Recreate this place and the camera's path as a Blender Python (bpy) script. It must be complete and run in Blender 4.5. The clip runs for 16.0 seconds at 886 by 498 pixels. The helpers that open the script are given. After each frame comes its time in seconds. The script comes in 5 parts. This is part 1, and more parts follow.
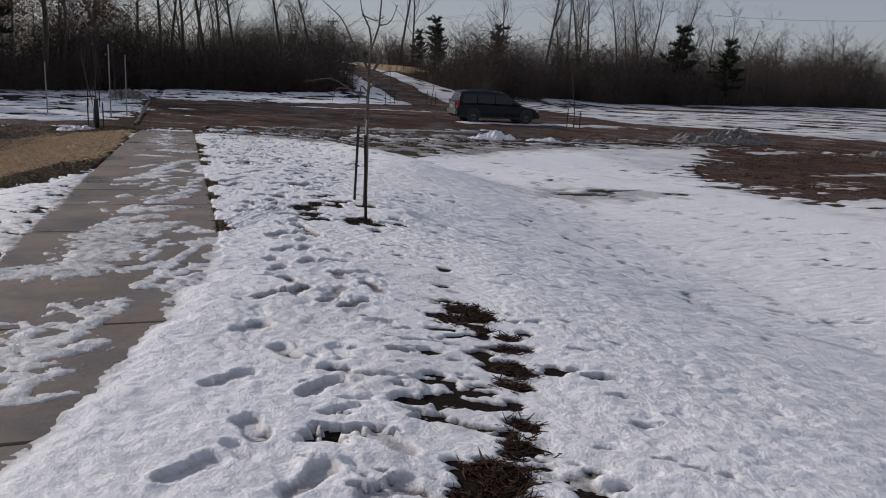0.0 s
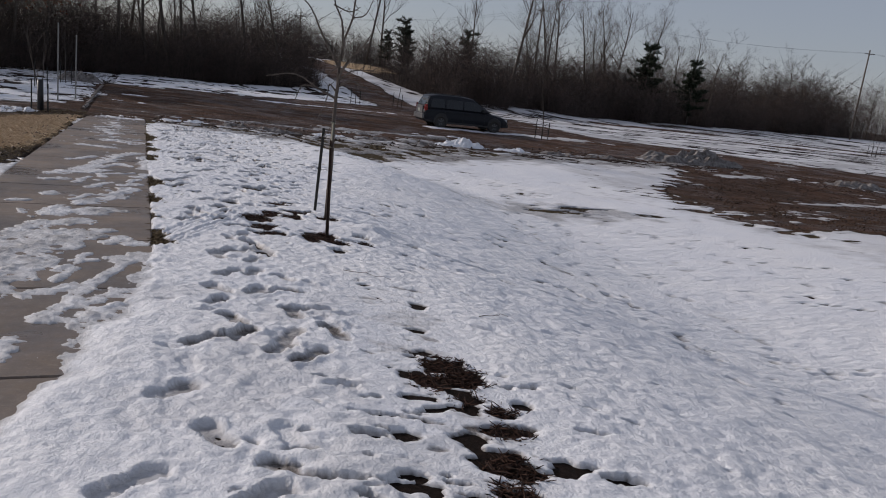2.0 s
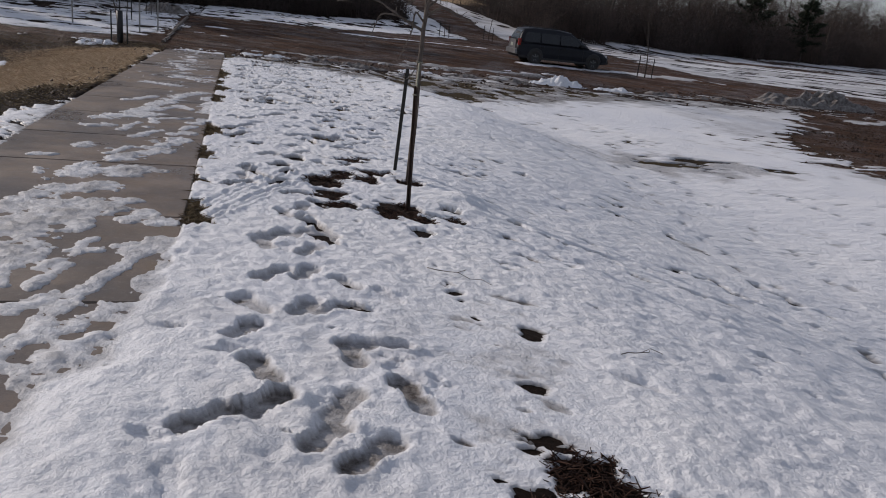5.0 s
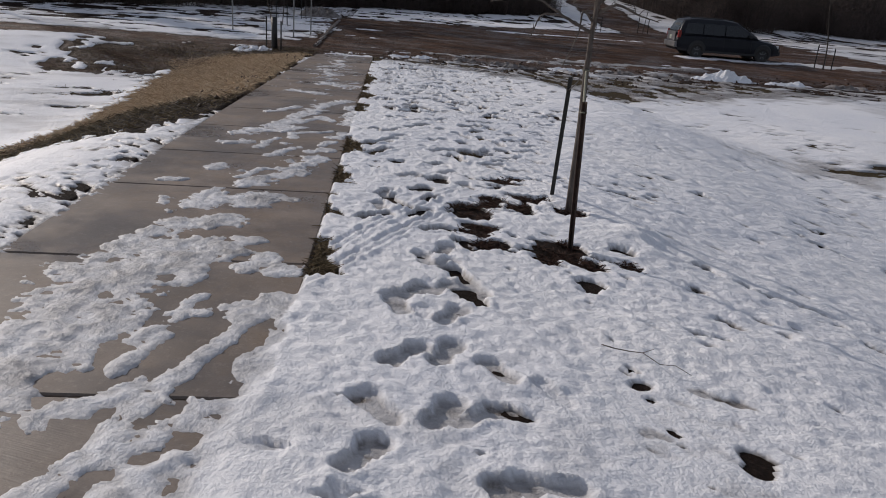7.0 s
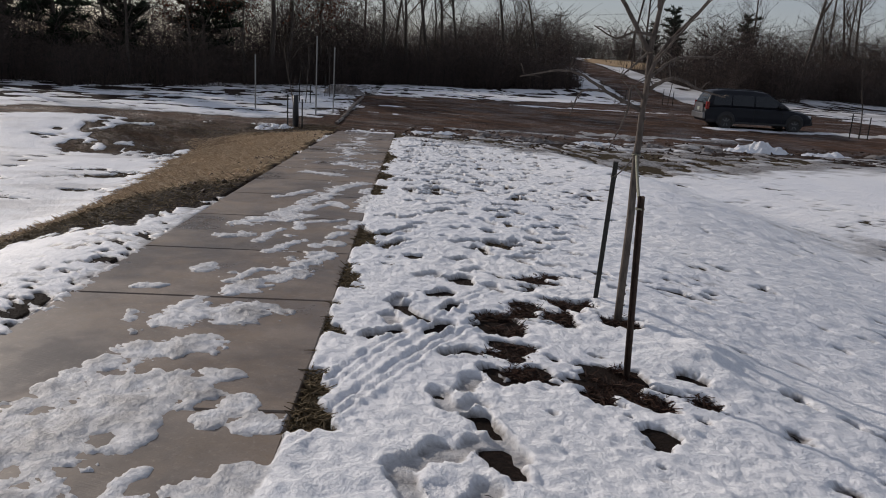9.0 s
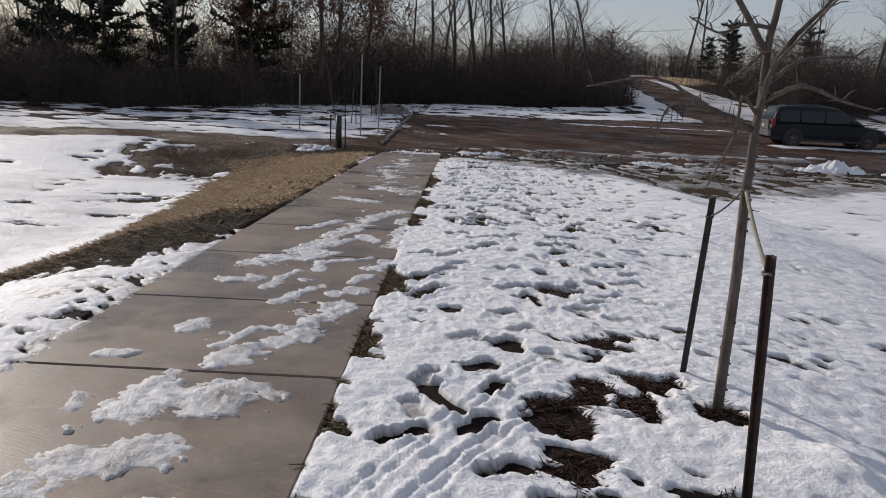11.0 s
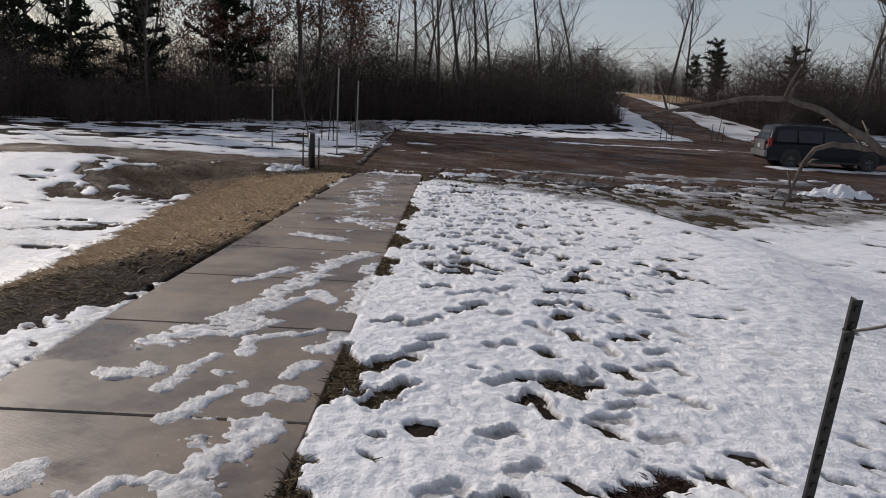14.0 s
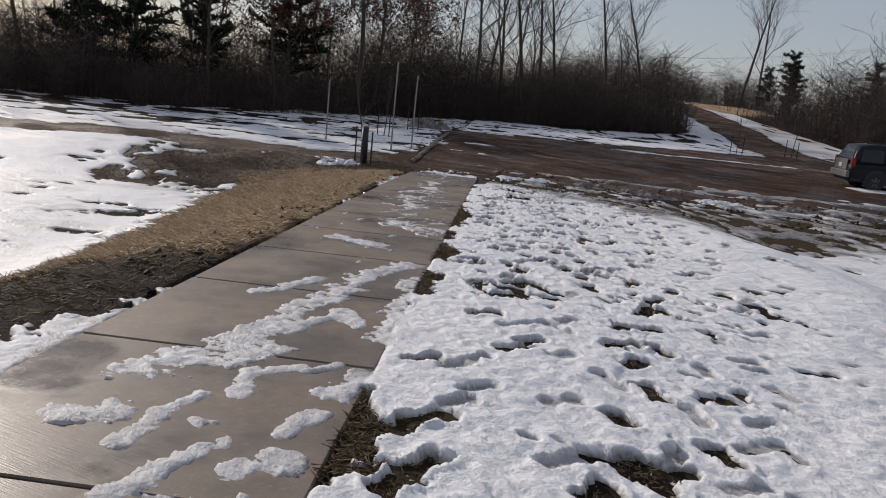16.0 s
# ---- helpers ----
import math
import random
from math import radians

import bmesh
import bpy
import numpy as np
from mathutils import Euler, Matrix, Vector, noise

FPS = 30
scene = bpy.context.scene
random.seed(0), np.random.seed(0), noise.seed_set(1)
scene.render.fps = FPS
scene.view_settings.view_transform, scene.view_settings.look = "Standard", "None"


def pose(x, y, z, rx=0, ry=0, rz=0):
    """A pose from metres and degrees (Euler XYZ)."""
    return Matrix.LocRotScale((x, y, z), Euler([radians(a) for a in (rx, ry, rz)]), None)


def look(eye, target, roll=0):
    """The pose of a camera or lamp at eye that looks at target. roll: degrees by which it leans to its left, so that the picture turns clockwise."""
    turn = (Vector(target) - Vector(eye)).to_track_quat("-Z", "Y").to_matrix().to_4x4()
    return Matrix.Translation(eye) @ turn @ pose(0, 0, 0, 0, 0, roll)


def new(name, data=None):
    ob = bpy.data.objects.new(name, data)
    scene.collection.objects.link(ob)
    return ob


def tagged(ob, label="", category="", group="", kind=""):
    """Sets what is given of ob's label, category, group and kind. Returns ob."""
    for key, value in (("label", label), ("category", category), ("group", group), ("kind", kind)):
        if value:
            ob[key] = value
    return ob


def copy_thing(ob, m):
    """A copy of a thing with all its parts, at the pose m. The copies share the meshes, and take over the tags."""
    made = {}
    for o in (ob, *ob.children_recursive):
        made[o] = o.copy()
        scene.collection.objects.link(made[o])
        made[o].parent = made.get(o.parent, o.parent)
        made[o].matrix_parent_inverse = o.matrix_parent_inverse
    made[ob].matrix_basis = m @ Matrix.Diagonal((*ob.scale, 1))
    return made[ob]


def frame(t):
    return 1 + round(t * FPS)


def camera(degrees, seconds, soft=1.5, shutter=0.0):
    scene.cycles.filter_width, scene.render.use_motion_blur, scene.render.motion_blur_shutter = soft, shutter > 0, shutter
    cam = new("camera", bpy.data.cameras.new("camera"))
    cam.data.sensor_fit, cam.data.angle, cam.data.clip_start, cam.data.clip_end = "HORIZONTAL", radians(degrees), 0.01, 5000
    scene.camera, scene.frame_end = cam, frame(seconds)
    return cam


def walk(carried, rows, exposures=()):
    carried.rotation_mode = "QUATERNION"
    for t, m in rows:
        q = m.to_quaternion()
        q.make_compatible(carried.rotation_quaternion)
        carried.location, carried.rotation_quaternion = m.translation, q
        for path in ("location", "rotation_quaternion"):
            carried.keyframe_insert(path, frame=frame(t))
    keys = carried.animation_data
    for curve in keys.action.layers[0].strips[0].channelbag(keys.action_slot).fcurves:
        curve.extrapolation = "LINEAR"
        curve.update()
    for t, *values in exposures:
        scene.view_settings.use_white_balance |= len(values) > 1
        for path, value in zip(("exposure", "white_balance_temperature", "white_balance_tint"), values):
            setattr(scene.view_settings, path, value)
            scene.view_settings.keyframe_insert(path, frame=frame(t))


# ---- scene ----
cam = camera(61.5, 16.0, soft=1.0)
METRES, EYE, TILT, LEAN, TURN = 9.1, 1.5, 0.0, 0.0, 0.0
ROWS = [
    (0.0, 0.0, 0.0, 0.0, 0.68, -13.08, -2.94),
    (0.5, -0.0136, 0.0317, -0.0031, 0.52, -11.85, -4.79),
    (1.0, -0.0225, 0.0616, -0.0034, -1.6, -14.41, -4.12),
    (1.5, -0.0168, 0.0897, 0.001, -0.44, -13.16, -3.98),
    (2.0, -0.0175, 0.113, -0.001, -1.9, -12.62, -6.47),
    (2.5, -0.0247, 0.1504, -0.0012, -9.43, -10.56, -5.88),
    (3.0, -0.02, 0.1845, -0.0032, -6.94, -12.03, -7.48),
    (3.5, -0.0218, 0.2149, -0.0088, -0.5, -16.38, -9.3),
    (4.0, -0.031, 0.2487, -0.0084, -0.49, -15.87, -6.42),
    (6.5, -0.0432, 0.3917, -0.0097, 14.47, -22.44, -5.97),
    (7.0, -0.067, 0.4228, -0.0076, 15.56, -19.51, -4.1),
    (7.5, -0.0677, 0.4516, -0.009, 14.35, -18.92, -2.59),
    (8.0, -0.0721, 0.4784, -0.0079, 19.28, -17.81, -3.38),
    (8.5, -0.09, 0.5111, -0.0073, 19.17, -15.49, -2.39),
    (9.0, -0.0961, 0.5326, -0.0095, 17.29, -14.21, -3.12),
    (11.5, -0.142, 0.6921, -0.0164, 21.47, -12.86, -2.34),
    (12.0, -0.1506, 0.7186, -0.016, 18.25, -12.82, -1.62),
    (12.5, -0.1519, 0.7441, -0.0122, 18.39, -12.27, -1.85),
    (13.0, -0.1715, 0.7733, -0.0161, 19.65, -12.98, -3.1),
    (13.5, -0.1823, 0.8057, -0.0184, 16.79, -12.31, -3.14),
    (14.0, -0.1896, 0.8378, -0.0152, 19.85, -11.76, -2.87),
    (14.5, -0.204, 0.8653, -0.0211, 22.02, -11.41, -3.61),
    (15.0, -0.2156, 0.8934, -0.0207, 19.19, -12.56, -3.36),
    (15.5, -0.2172, 0.92, -0.0195, 22.85, -10.37, -3.58),
    (16.0, -0.2293, 0.9462, -0.024, 24.49, -12.06, -5.51),
]
walk(cam, [(t, pose(0, 0, EYE, TILT, LEAN, TURN) @ pose(METRES * x, METRES * y, METRES * z, 90 + pitch, roll, yaw)) for t, x, y, z, yaw, pitch, roll in ROWS],
     exposures=[(0.0, -0.33, 6320, 15), (4.0, -0.37, 6320, 15), (9.0, -0.32, 6450, 13), (11.5, -0.06, 6500, 13), (16.0, -0.13, 6530, 13)])

# ---- light ----
SUN_ELEVATION, SUN_AZ = 23.0, Vector((-0.905, 0.425, 0)).normalized()
sun_way = Vector((SUN_AZ.x * math.cos(radians(SUN_ELEVATION)), SUN_AZ.y * math.cos(radians(SUN_ELEVATION)), math.sin(radians(SUN_ELEVATION))))
sun = new("sun", bpy.data.lights.new("sun", "SUN"))
sun.data.energy, sun.data.angle, sun.data.color = 3.65, radians(0.8), (1.0, 0.91, 0.80)
sun.matrix_world = look(sun_way * 60, (0, 0, 0))
world = bpy.data.worlds.new("winter_sky")
scene.world = world
world.use_nodes = True
wn = world.node_tree
sky = wn.nodes.new("ShaderNodeTexSky")
sky.sky_type, sky.sun_disc = "NISHITA", False
sky.sun_elevation, sky.sun_rotation = radians(SUN_ELEVATION), math.atan2(sun_way.x, sun_way.y)
sky.air_density, sky.dust_density, sky.ozone_density = 1.0, 0.6, 1.2
wn.nodes["Background"].inputs["Strength"].default_value = 0.083
# a thin bright veil of high cloud over the blue
veil = wn.nodes.new("ShaderNodeMix")
veil.data_type = "RGBA"
veil.inputs[0].default_value = 0.57
veil.inputs[7].default_value = (5.35, 5.7, 6.5, 1)
wn.links.new(sky.outputs[0], veil.inputs[6])
wn.links.new(veil.outputs[2], wn.nodes["Background"].inputs["Color"])


# ---- materials ----
class Mat:
    """A node material with short helpers."""

    def __init__(self, name, rough=0.8, metal=0.0, spec=0.5):
        self.m = bpy.data.materials.new(name)
        self.m.use_nodes = True
        self.t = self.m.node_tree
        self.b = self.t.nodes["Principled BSDF"]
        self.b.inputs["Roughness"].default_value = rough
        self.b.inputs["Metallic"].default_value = metal
        self.b.inputs["Specular IOR Level"].default_value = spec
        self.co = self.t.nodes.new("ShaderNodeTexCoord").outputs["Object"]

    def noise(self, scale, detail=4.0, rough=0.6, stretch=None, vector=None):
        n = self.t.nodes.new("ShaderNodeTexNoise")
        n.inputs["Scale"].default_value, n.inputs["Detail"].default_value, n.inputs["Roughness"].default_value = scale, detail, rough
        src = vector or self.co
        if stretch:
            mp = self.t.nodes.new("ShaderNodeMapping")
            mp.inputs["Scale"].default_value = stretch
            self.t.links.new(src, mp.inputs["Vector"])
            src = mp.outputs[0]
        self.t.links.new(src, n.inputs["Vector"])
        return n.outputs["Fac"]

    def ramp(self, fac, stops):
        r = self.t.nodes.new("ShaderNodeValToRGB")
        el = r.color_ramp.elements
        while len(el) < len(stops):
            el.new(0.5)
        for e, (p, c) in zip(el, stops):
            e.position, e.color = p, (*c, 1) if len(c) == 3 else c
        self.t.links.new(fac, r.inputs["Fac"])
        return r.outputs["Color"]

    def mix(self, fac, a, b, mode="MIX"):
        n = self.t.nodes.new("ShaderNodeMix")
        n.data_type, n.blend_type = "RGBA", mode
        for sock, v in ((n.inputs[0], fac), (n.inputs[6], a), (n.inputs[7], b)):
            if isinstance(v, (int, float)):
                sock.default_value = v
            elif isinstance(v, tuple):
                sock.default_value = (*v, 1)
            else:
                self.t.links.new(v, sock)
        return n.outputs[2]

    def math(self, op, a, b=0.0, clamp=False):
        n = self.t.nodes.new("ShaderNodeMath")
        n.operation, n.use_clamp = op, clamp
        for sock, v in zip(n.inputs, (a, b)):
            if isinstance(v, (int, float)):
                sock.default_value = v
            else:
                self.t.links.new(v, sock)
        return n.outputs[0]

    def attr(self, name):
        n = self.t.nodes.new("ShaderNodeAttribute")
        n.attribute_name = name
        return n

    def rand(self):
        return self.t.nodes.new("ShaderNodeObjectInfo").outputs["Random"]

    def island(self):
        return self.t.nodes.new("ShaderNodeNewGeometry").outputs["Random Per Island"]

    def color(self, c):
        if isinstance(c, tuple):
            self.b.inputs["Base Color"].default_value = (*c, 1)
        else:
            self.t.links.new(c, self.b.inputs["Base Color"])
        return self

    def rough(self, r):
        self.t.links.new(r, self.b.inputs["Roughness"])
        return self

    def bump(self, h, strength=0.5, distance=0.02):
        n = self.t.nodes.new("ShaderNodeBump")
        n.inputs["Strength"].default_value, n.inputs["Distance"].default_value = strength, distance
        self.t.links.new(h, n.inputs["Height"])
        self.t.links.new(n.outputs[0], self.b.inputs["Normal"])
        return self


def plain(name, c, c2, scale=8.0, rough=0.7, metal=0.0, bump=0.15, stretch=None, dist=0.01):
    """A surface that varies between two colours, with fine relief."""
    k = Mat(name, rough, metal)
    n = k.noise(scale, 6, 0.65, stretch)
    k.color(k.ramp(n, [(0.3, c), (0.7, c2)]))
    k.bump(n, bump, dist)
    return k.m


def snow_material():
    k = Mat("snow", 0.55, spec=0.15)
    thin = k.attr("thin").outputs["Fac"]
    big, mid, fine = k.noise(0.5, 3), k.noise(7, 5), k.noise(260, 3, 0.7)
    clean = k.mix(k.ramp(big, [(0.35, (0, 0, 0)), (0.7, (1, 1, 1))]), (0.78, 0.795, 0.83), (0.87, 0.87, 0.875))
    clean = k.mix(k.ramp(mid, [(0.55, (0, 0, 0)), (0.8, (0.35, 0.35, 0.35))]), clean, (0.62, 0.62, 0.63))
    speck = k.ramp(k.noise(48, 6, 0.78), [(0.42, (0, 0, 0)), (0.72, (0.55, 0.55, 0.55))])
    clean = k.mix(speck, clean, (0.56, 0.57, 0.61))
    # thin dirty snow; also carries the shade tint of shallow footprints
    dirty = k.mix(k.ramp(k.noise(16, 6, 0.7), [(0.38, (0, 0, 0)), (0.64, (1, 1, 1))]), (0.052, 0.040, 0.031), (0.33, 0.305, 0.285))
    k.color(k.mix(thin, clean, dirty))
    k.rough(k.math("SUBTRACT", 0.6, k.math("MULTIPLY", thin, 0.3)))
    h = k.math("ADD", k.math("MULTIPLY", fine, 0.10), k.math("ADD", k.math("MULTIPLY", k.noise(55, 4, 0.6), 0.40), k.noise(12, 4, 0.55)))
    k.bump(h, 0.66, 0.036)
    return k.m


def ground_material():
    """Dark soil with zones of straw, reddish mud gravel and winter grass."""
    k = Mat("winter_ground", 0.9, spec=0.12)
    zone = k.attr("zone")
    sep = k.t.nodes.new("ShaderNodeSeparateColor")
    k.t.links.new(zone.outputs["Color"], sep.inputs[0])
    straw, mud, grass = sep.outputs[0], sep.outputs[1], sep.outputs[2]
    grain, fib, big = k.noise(45, 6, 0.7), k.noise(30, 5, 0.75, (1, 7, 1)), k.noise(0.6, 4)
    soil = k.ramp(grain, [(0.3, (0.009, 0.0053, 0.0038)), (0.55, (0.021, 0.0118, 0.0083)), (0.8, (0.066, 0.041, 0.028))])
    straw_c = k.ramp(fib, [(0.25, (0.17, 0.115, 0.057)), (0.5, (0.46, 0.325, 0.19)), (0.75, (0.66, 0.51, 0.335))])
    straw_c = k.mix(k.ramp(k.noise(1.6, 5, 0.7), [(0.45, (0, 0, 0)), (0.7, (0.6, 0.6, 0.6))]), straw_c, (0.10, 0.065, 0.035))
    long = k.noise(0.9, 5, 0.65, (0.35, 2.2, 1))
    mud_c = k.ramp(long, [(0.3, (0.020, 0.009, 0.0055)), (0.52, (0.056, 0.025, 0.015)), (0.75, (0.125, 0.062, 0.036))])
    mud_c = k.mix(k.ramp(k.noise(5, 6, 0.7, (0.5, 1.6, 1)), [(0.42, (0, 0, 0)), (0.66, (0.75, 0.75, 0.75))]), mud_c, (0.135, 0.076, 0.046))
    mud_c = k.mix(k.ramp(k.noise(1.3, 5, 0.7, (0.5, 1.3, 1)), [(0.5, (0, 0, 0)), (0.62, (0.8, 0.8, 0.8))]), mud_c, (0.020, 0.013, 0.010))
    mud_c = k.mix(k.ramp(grain, [(0.4, (0, 0, 0)), (0.75, (0.5, 0.5, 0.5))]), mud_c, (0.085, 0.058, 0.042))
    slush = k.ramp(k.noise(0.8, 6, 0.7, (0.5, 1.9, 1)), [(0.56, (0, 0, 0)), (0.66, (0.75, 0.75, 0.75))])
    mud_c = k.mix(k.mix(k.ramp(k.noise(9, 5, 0.7), [(0.42, (0, 0, 0)), (0.58, (1, 1, 1))]), (0, 0, 0), slush), mud_c, (0.30, 0.275, 0.26))
    grass_c = k.ramp(fib, [(0.3, (0.03, 0.024, 0.012)), (0.55, (0.10, 0.075, 0.036)), (0.8, (0.22, 0.165, 0.09))])
    c = k.mix(grass, soil, grass_c)
    c = k.mix(straw, c, straw_c)
    c = k.mix(mud, c, mud_c)
    k.color(c)
    wet = k.math("MULTIPLY", mud, k.math("MULTIPLY", k.ramp(big, [(0.42, (0, 0, 0)), (0.6, (1, 1, 1))]), 0.45))
    k.rough(k.math("SUBTRACT", 0.9, wet))
    lump = k.math("MULTIPLY", k.noise(3.2, 5, 0.7), 4.0)
    k.bump(k.math("ADD", k.math("ADD", grain, fib), lump), 0.9, 0.035)
    return k.m


def concrete_material():
    k = Mat("wet_concrete", 0.6, spec=0.5)
    n, big, fine = k.noise(3.5, 6, 0.65), k.noise(0.8, 4), k.noise(120, 4)
    broom = k.noise(140, 2, 0.5, (0.05, 1, 1))
    dry = k.ramp(n, [(0.3, (0.135, 0.102, 0.080)), (0.7, (0.235, 0.186, 0.150))])
    stain = k.ramp(k.noise(1.7, 6, 0.75), [(0.45, (0, 0, 0)), (0.68, (0.9, 0.9, 0.9))])
    c = k.mix(stain, dry, (0.19, 0.13, 0.08))
    wet = k.ramp(k.noise(1.1, 6, 0.7), [(0.40, (0, 0, 0)), (0.62, (1, 1, 1))])
    c = k.mix(wet, c, k.mix(0.6, c, (0.070, 0.056, 0.045)))
    c = k.mix(k.math("MULTIPLY", k.rand(), 0.22), c, (0.12, 0.105, 0.09))
    c = k.mix(k.ramp(fine, [(0.52, (0, 0, 0)), (0.75, (0.6, 0.6, 0.6))]), c, (0.075, 0.062, 0.052))
    c = k.mix(k.ramp(k.noise(28, 6, 0.75), [(0.55, (0, 0, 0)), (0.75, (0.5, 0.5, 0.5))]), c, (0.30, 0.26, 0.22))
    k.color(c)
    pool = k.ramp(k.noise(0.75, 5, 0.6), [(0.53, (0, 0, 0)), (0.60, (1, 1, 1))])
    k.rough(k.math("SUBTRACT", k.math("SUBTRACT", 0.68, k.math("MULTIPLY", wet, 0.30)), k.math("MULTIPLY", pool, 0.24)))
    k.bump(k.math("ADD", k.math("MULTIPLY", fine, 0.5), broom), 0.25, 0.004)
    return k.m


def bark_material(name, dark, light, scale=14):
    k = Mat(name, 0.9, spec=0.2)
    n = k.noise(scale, 6, 0.7, (1, 1, 0.25))
    k.color(k.ramp(n, [(0.3, dark), (0.7, light)]))
    k.bump(n, 0.6, 0.01)
    return k.m


def leaf_material(name, a, b):
    k = Mat(name, 0.7, spec=0.2)
    k.color(k.mix(k.island(), a, b))
    return k.m


SNOW, GROUND, CONCRETE = snow_material(), ground_material(), concrete_material()
BARK = bark_material("grey_brown_bark", (0.045, 0.036, 0.030), (0.13, 0.11, 0.095))
BRUSH = leaf_material("brush_twigs", (0.030, 0.024, 0.023), (0.120, 0.089, 0.076))
BARK_YOUNG = bark_material("young_bark", (0.050, 0.040, 0.034), (0.165, 0.138, 0.118), 30)
NEEDLE = leaf_material("pine_needles", (0.009, 0.014, 0.008), (0.026, 0.036, 0.019))
OAKLEAF = leaf_material("dry_oak_leaves", (0.05, 0.018, 0.010), (0.15, 0.055, 0.028))
POST_GREEN = plain("dark_painted_steel", (0.012, 0.013, 0.012), (0.035, 0.033, 0.028), 20, 0.45, 0.4)
RUST = plain("brown_weathered_steel", (0.02, 0.013, 0.010), (0.07, 0.040, 0.028), 25, 0.6, 0.3)
GALV = plain("galvanised_steel", (0.19, 0.19, 0.18), (0.33, 0.32, 0.30), 12, 0.5, 0.5)
STRAP = plain("green_grey_strap", (0.14, 0.14, 0.10), (0.26, 0.25, 0.19), 60, 0.8)
WIRE = plain("tie_wire", (0.05, 0.045, 0.04), (0.11, 0.10, 0.09), 60, 0.5, 0.6)
PAINT = plain("navy_car_paint", (0.007, 0.008, 0.013), (0.013, 0.015, 0.021), 3, 0.42, 0.0, 0.02)
PAINT.node_tree.nodes["Principled BSDF"].inputs["Specular IOR Level"].default_value = 0.25
TRIM = plain("black_plastic", (0.012, 0.012, 0.013), (0.028, 0.028, 0.03), 30, 0.55)
RUBBER = plain("tyre_rubber", (0.012, 0.012, 0.012), (0.045, 0.040, 0.035), 20, 0.85)
ALLOY = plain("alloy", (0.09, 0.09, 0.09), (0.18, 0.18, 0.18), 12, 0.5, 0.6)
GLASS_DARK = plain("tinted_glass", (0.010, 0.012, 0.014), (0.016, 0.018, 0.02), 2, 0.06, 0.0, 0.0)
LAMP_RED = plain("tail_lamp_red", (0.22, 0.012, 0.010), (0.32, 0.02, 0.015), 8, 0.2)
LAMP_CLEAR = plain("lamp_clear", (0.45, 0.45, 0.46), (0.6, 0.6, 0.6), 8, 0.15)
SILVER = plain("silver_grey", (0.13, 0.13, 0.135), (0.21, 0.21, 0.215), 5, 0.35, 0.3, 0.03)
PLATE = plain("plate", (0.45, 0.5, 0.42), (0.6, 0.62, 0.55), 20, 0.5)
TIMBER = plain("weathered_timber", (0.055, 0.038, 0.024), (0.13, 0.09, 0.058), 10, 0.85, stretch=(1, 8, 8))
POLE_WOOD = plain("utility_pole_wood", (0.07, 0.055, 0.045), (0.14, 0.115, 0.095), 6, 0.9)
MULCH = leaf_material("bark_mulch", (0.013, 0.0070, 0.0048), (0.074, 0.036, 0.023))
STRAW = leaf_material("straw_blades", (0.33, 0.23, 0.135), (0.70, 0.545, 0.37))
DEADGRASS = leaf_material("dead_grass", (0.045, 0.033, 0.018), (0.19, 0.135, 0.070))


# ---- helpers for building ----
def part(name, bm, material, parent=None, label=""):
    me = bpy.data.meshes.new(name)
    bm.to_mesh(me)
    bm.free()
    me.materials.append(material)
    ob = new(name, me)
    ob.parent = parent
    if label:
        ob["label"] = label
    return ob


def smooth(ob):
    ob.data.polygons.foreach_set("use_smooth", [True] * len(ob.data.polygons))
    return ob


def empty(name, m, label, category, group="", kind=""):
    e = new(name)
    e.matrix_basis = m
    return tagged(e, label, category, group, kind)


def box(bm, x0, x1, y0, y1, z0, z1, bevel=0.0):
    vs = [bm.verts.new((x, y, z)) for z in (z0, z1) for x, y in ((x0, y0), (x1, y0), (x1, y1), (x0, y1))]
    fs = [bm.faces.new([vs[i] for i in q]) for q in ((3, 2, 1, 0), (4, 5, 6, 7), (0, 1, 5, 4), (1, 2, 6, 5), (2, 3, 7, 6), (3, 0, 4, 7))]
    if bevel:
        bmesh.ops.bevel(bm, geom=list({e for f in fs for e in f.edges}), offset=bevel, segments=2, affect="EDGES", profile=0.6)
    return bm


def tube(bm, pts, radii, sides=8, cap=True):
    """A tapering tube along points."""
    pts = [Vector(p) for p in pts]
    rings = []
    side = Vector((1, 0, 0))
    for i, p in enumerate(pts):
        way = (pts[min(i + 1, len(pts) - 1)] - pts[max(i - 1, 0)]).normalized()
        side = side - way * side.dot(way)
        if side.length < 0.05:
            side = way.orthogonal()
        side.normalize()
        up = way.cross(side)
        r = radii[i] if isinstance(radii, (list, tuple)) else radii
        rings.append([bm.verts.new(p + (side * math.cos(a) + up * math.sin(a)) * r) for a in (2 * math.pi * j / sides for j in range(sides))])
    for a, b in zip(rings, rings[1:]):
        for j in range(sides):
            bm.faces.new((a[j], a[(j + 1) % sides], b[(j + 1) % sides], b[j]))
    if cap:
        bm.faces.new(rings[0][::-1])
        bm.faces.new(rings[-1])
    return bm


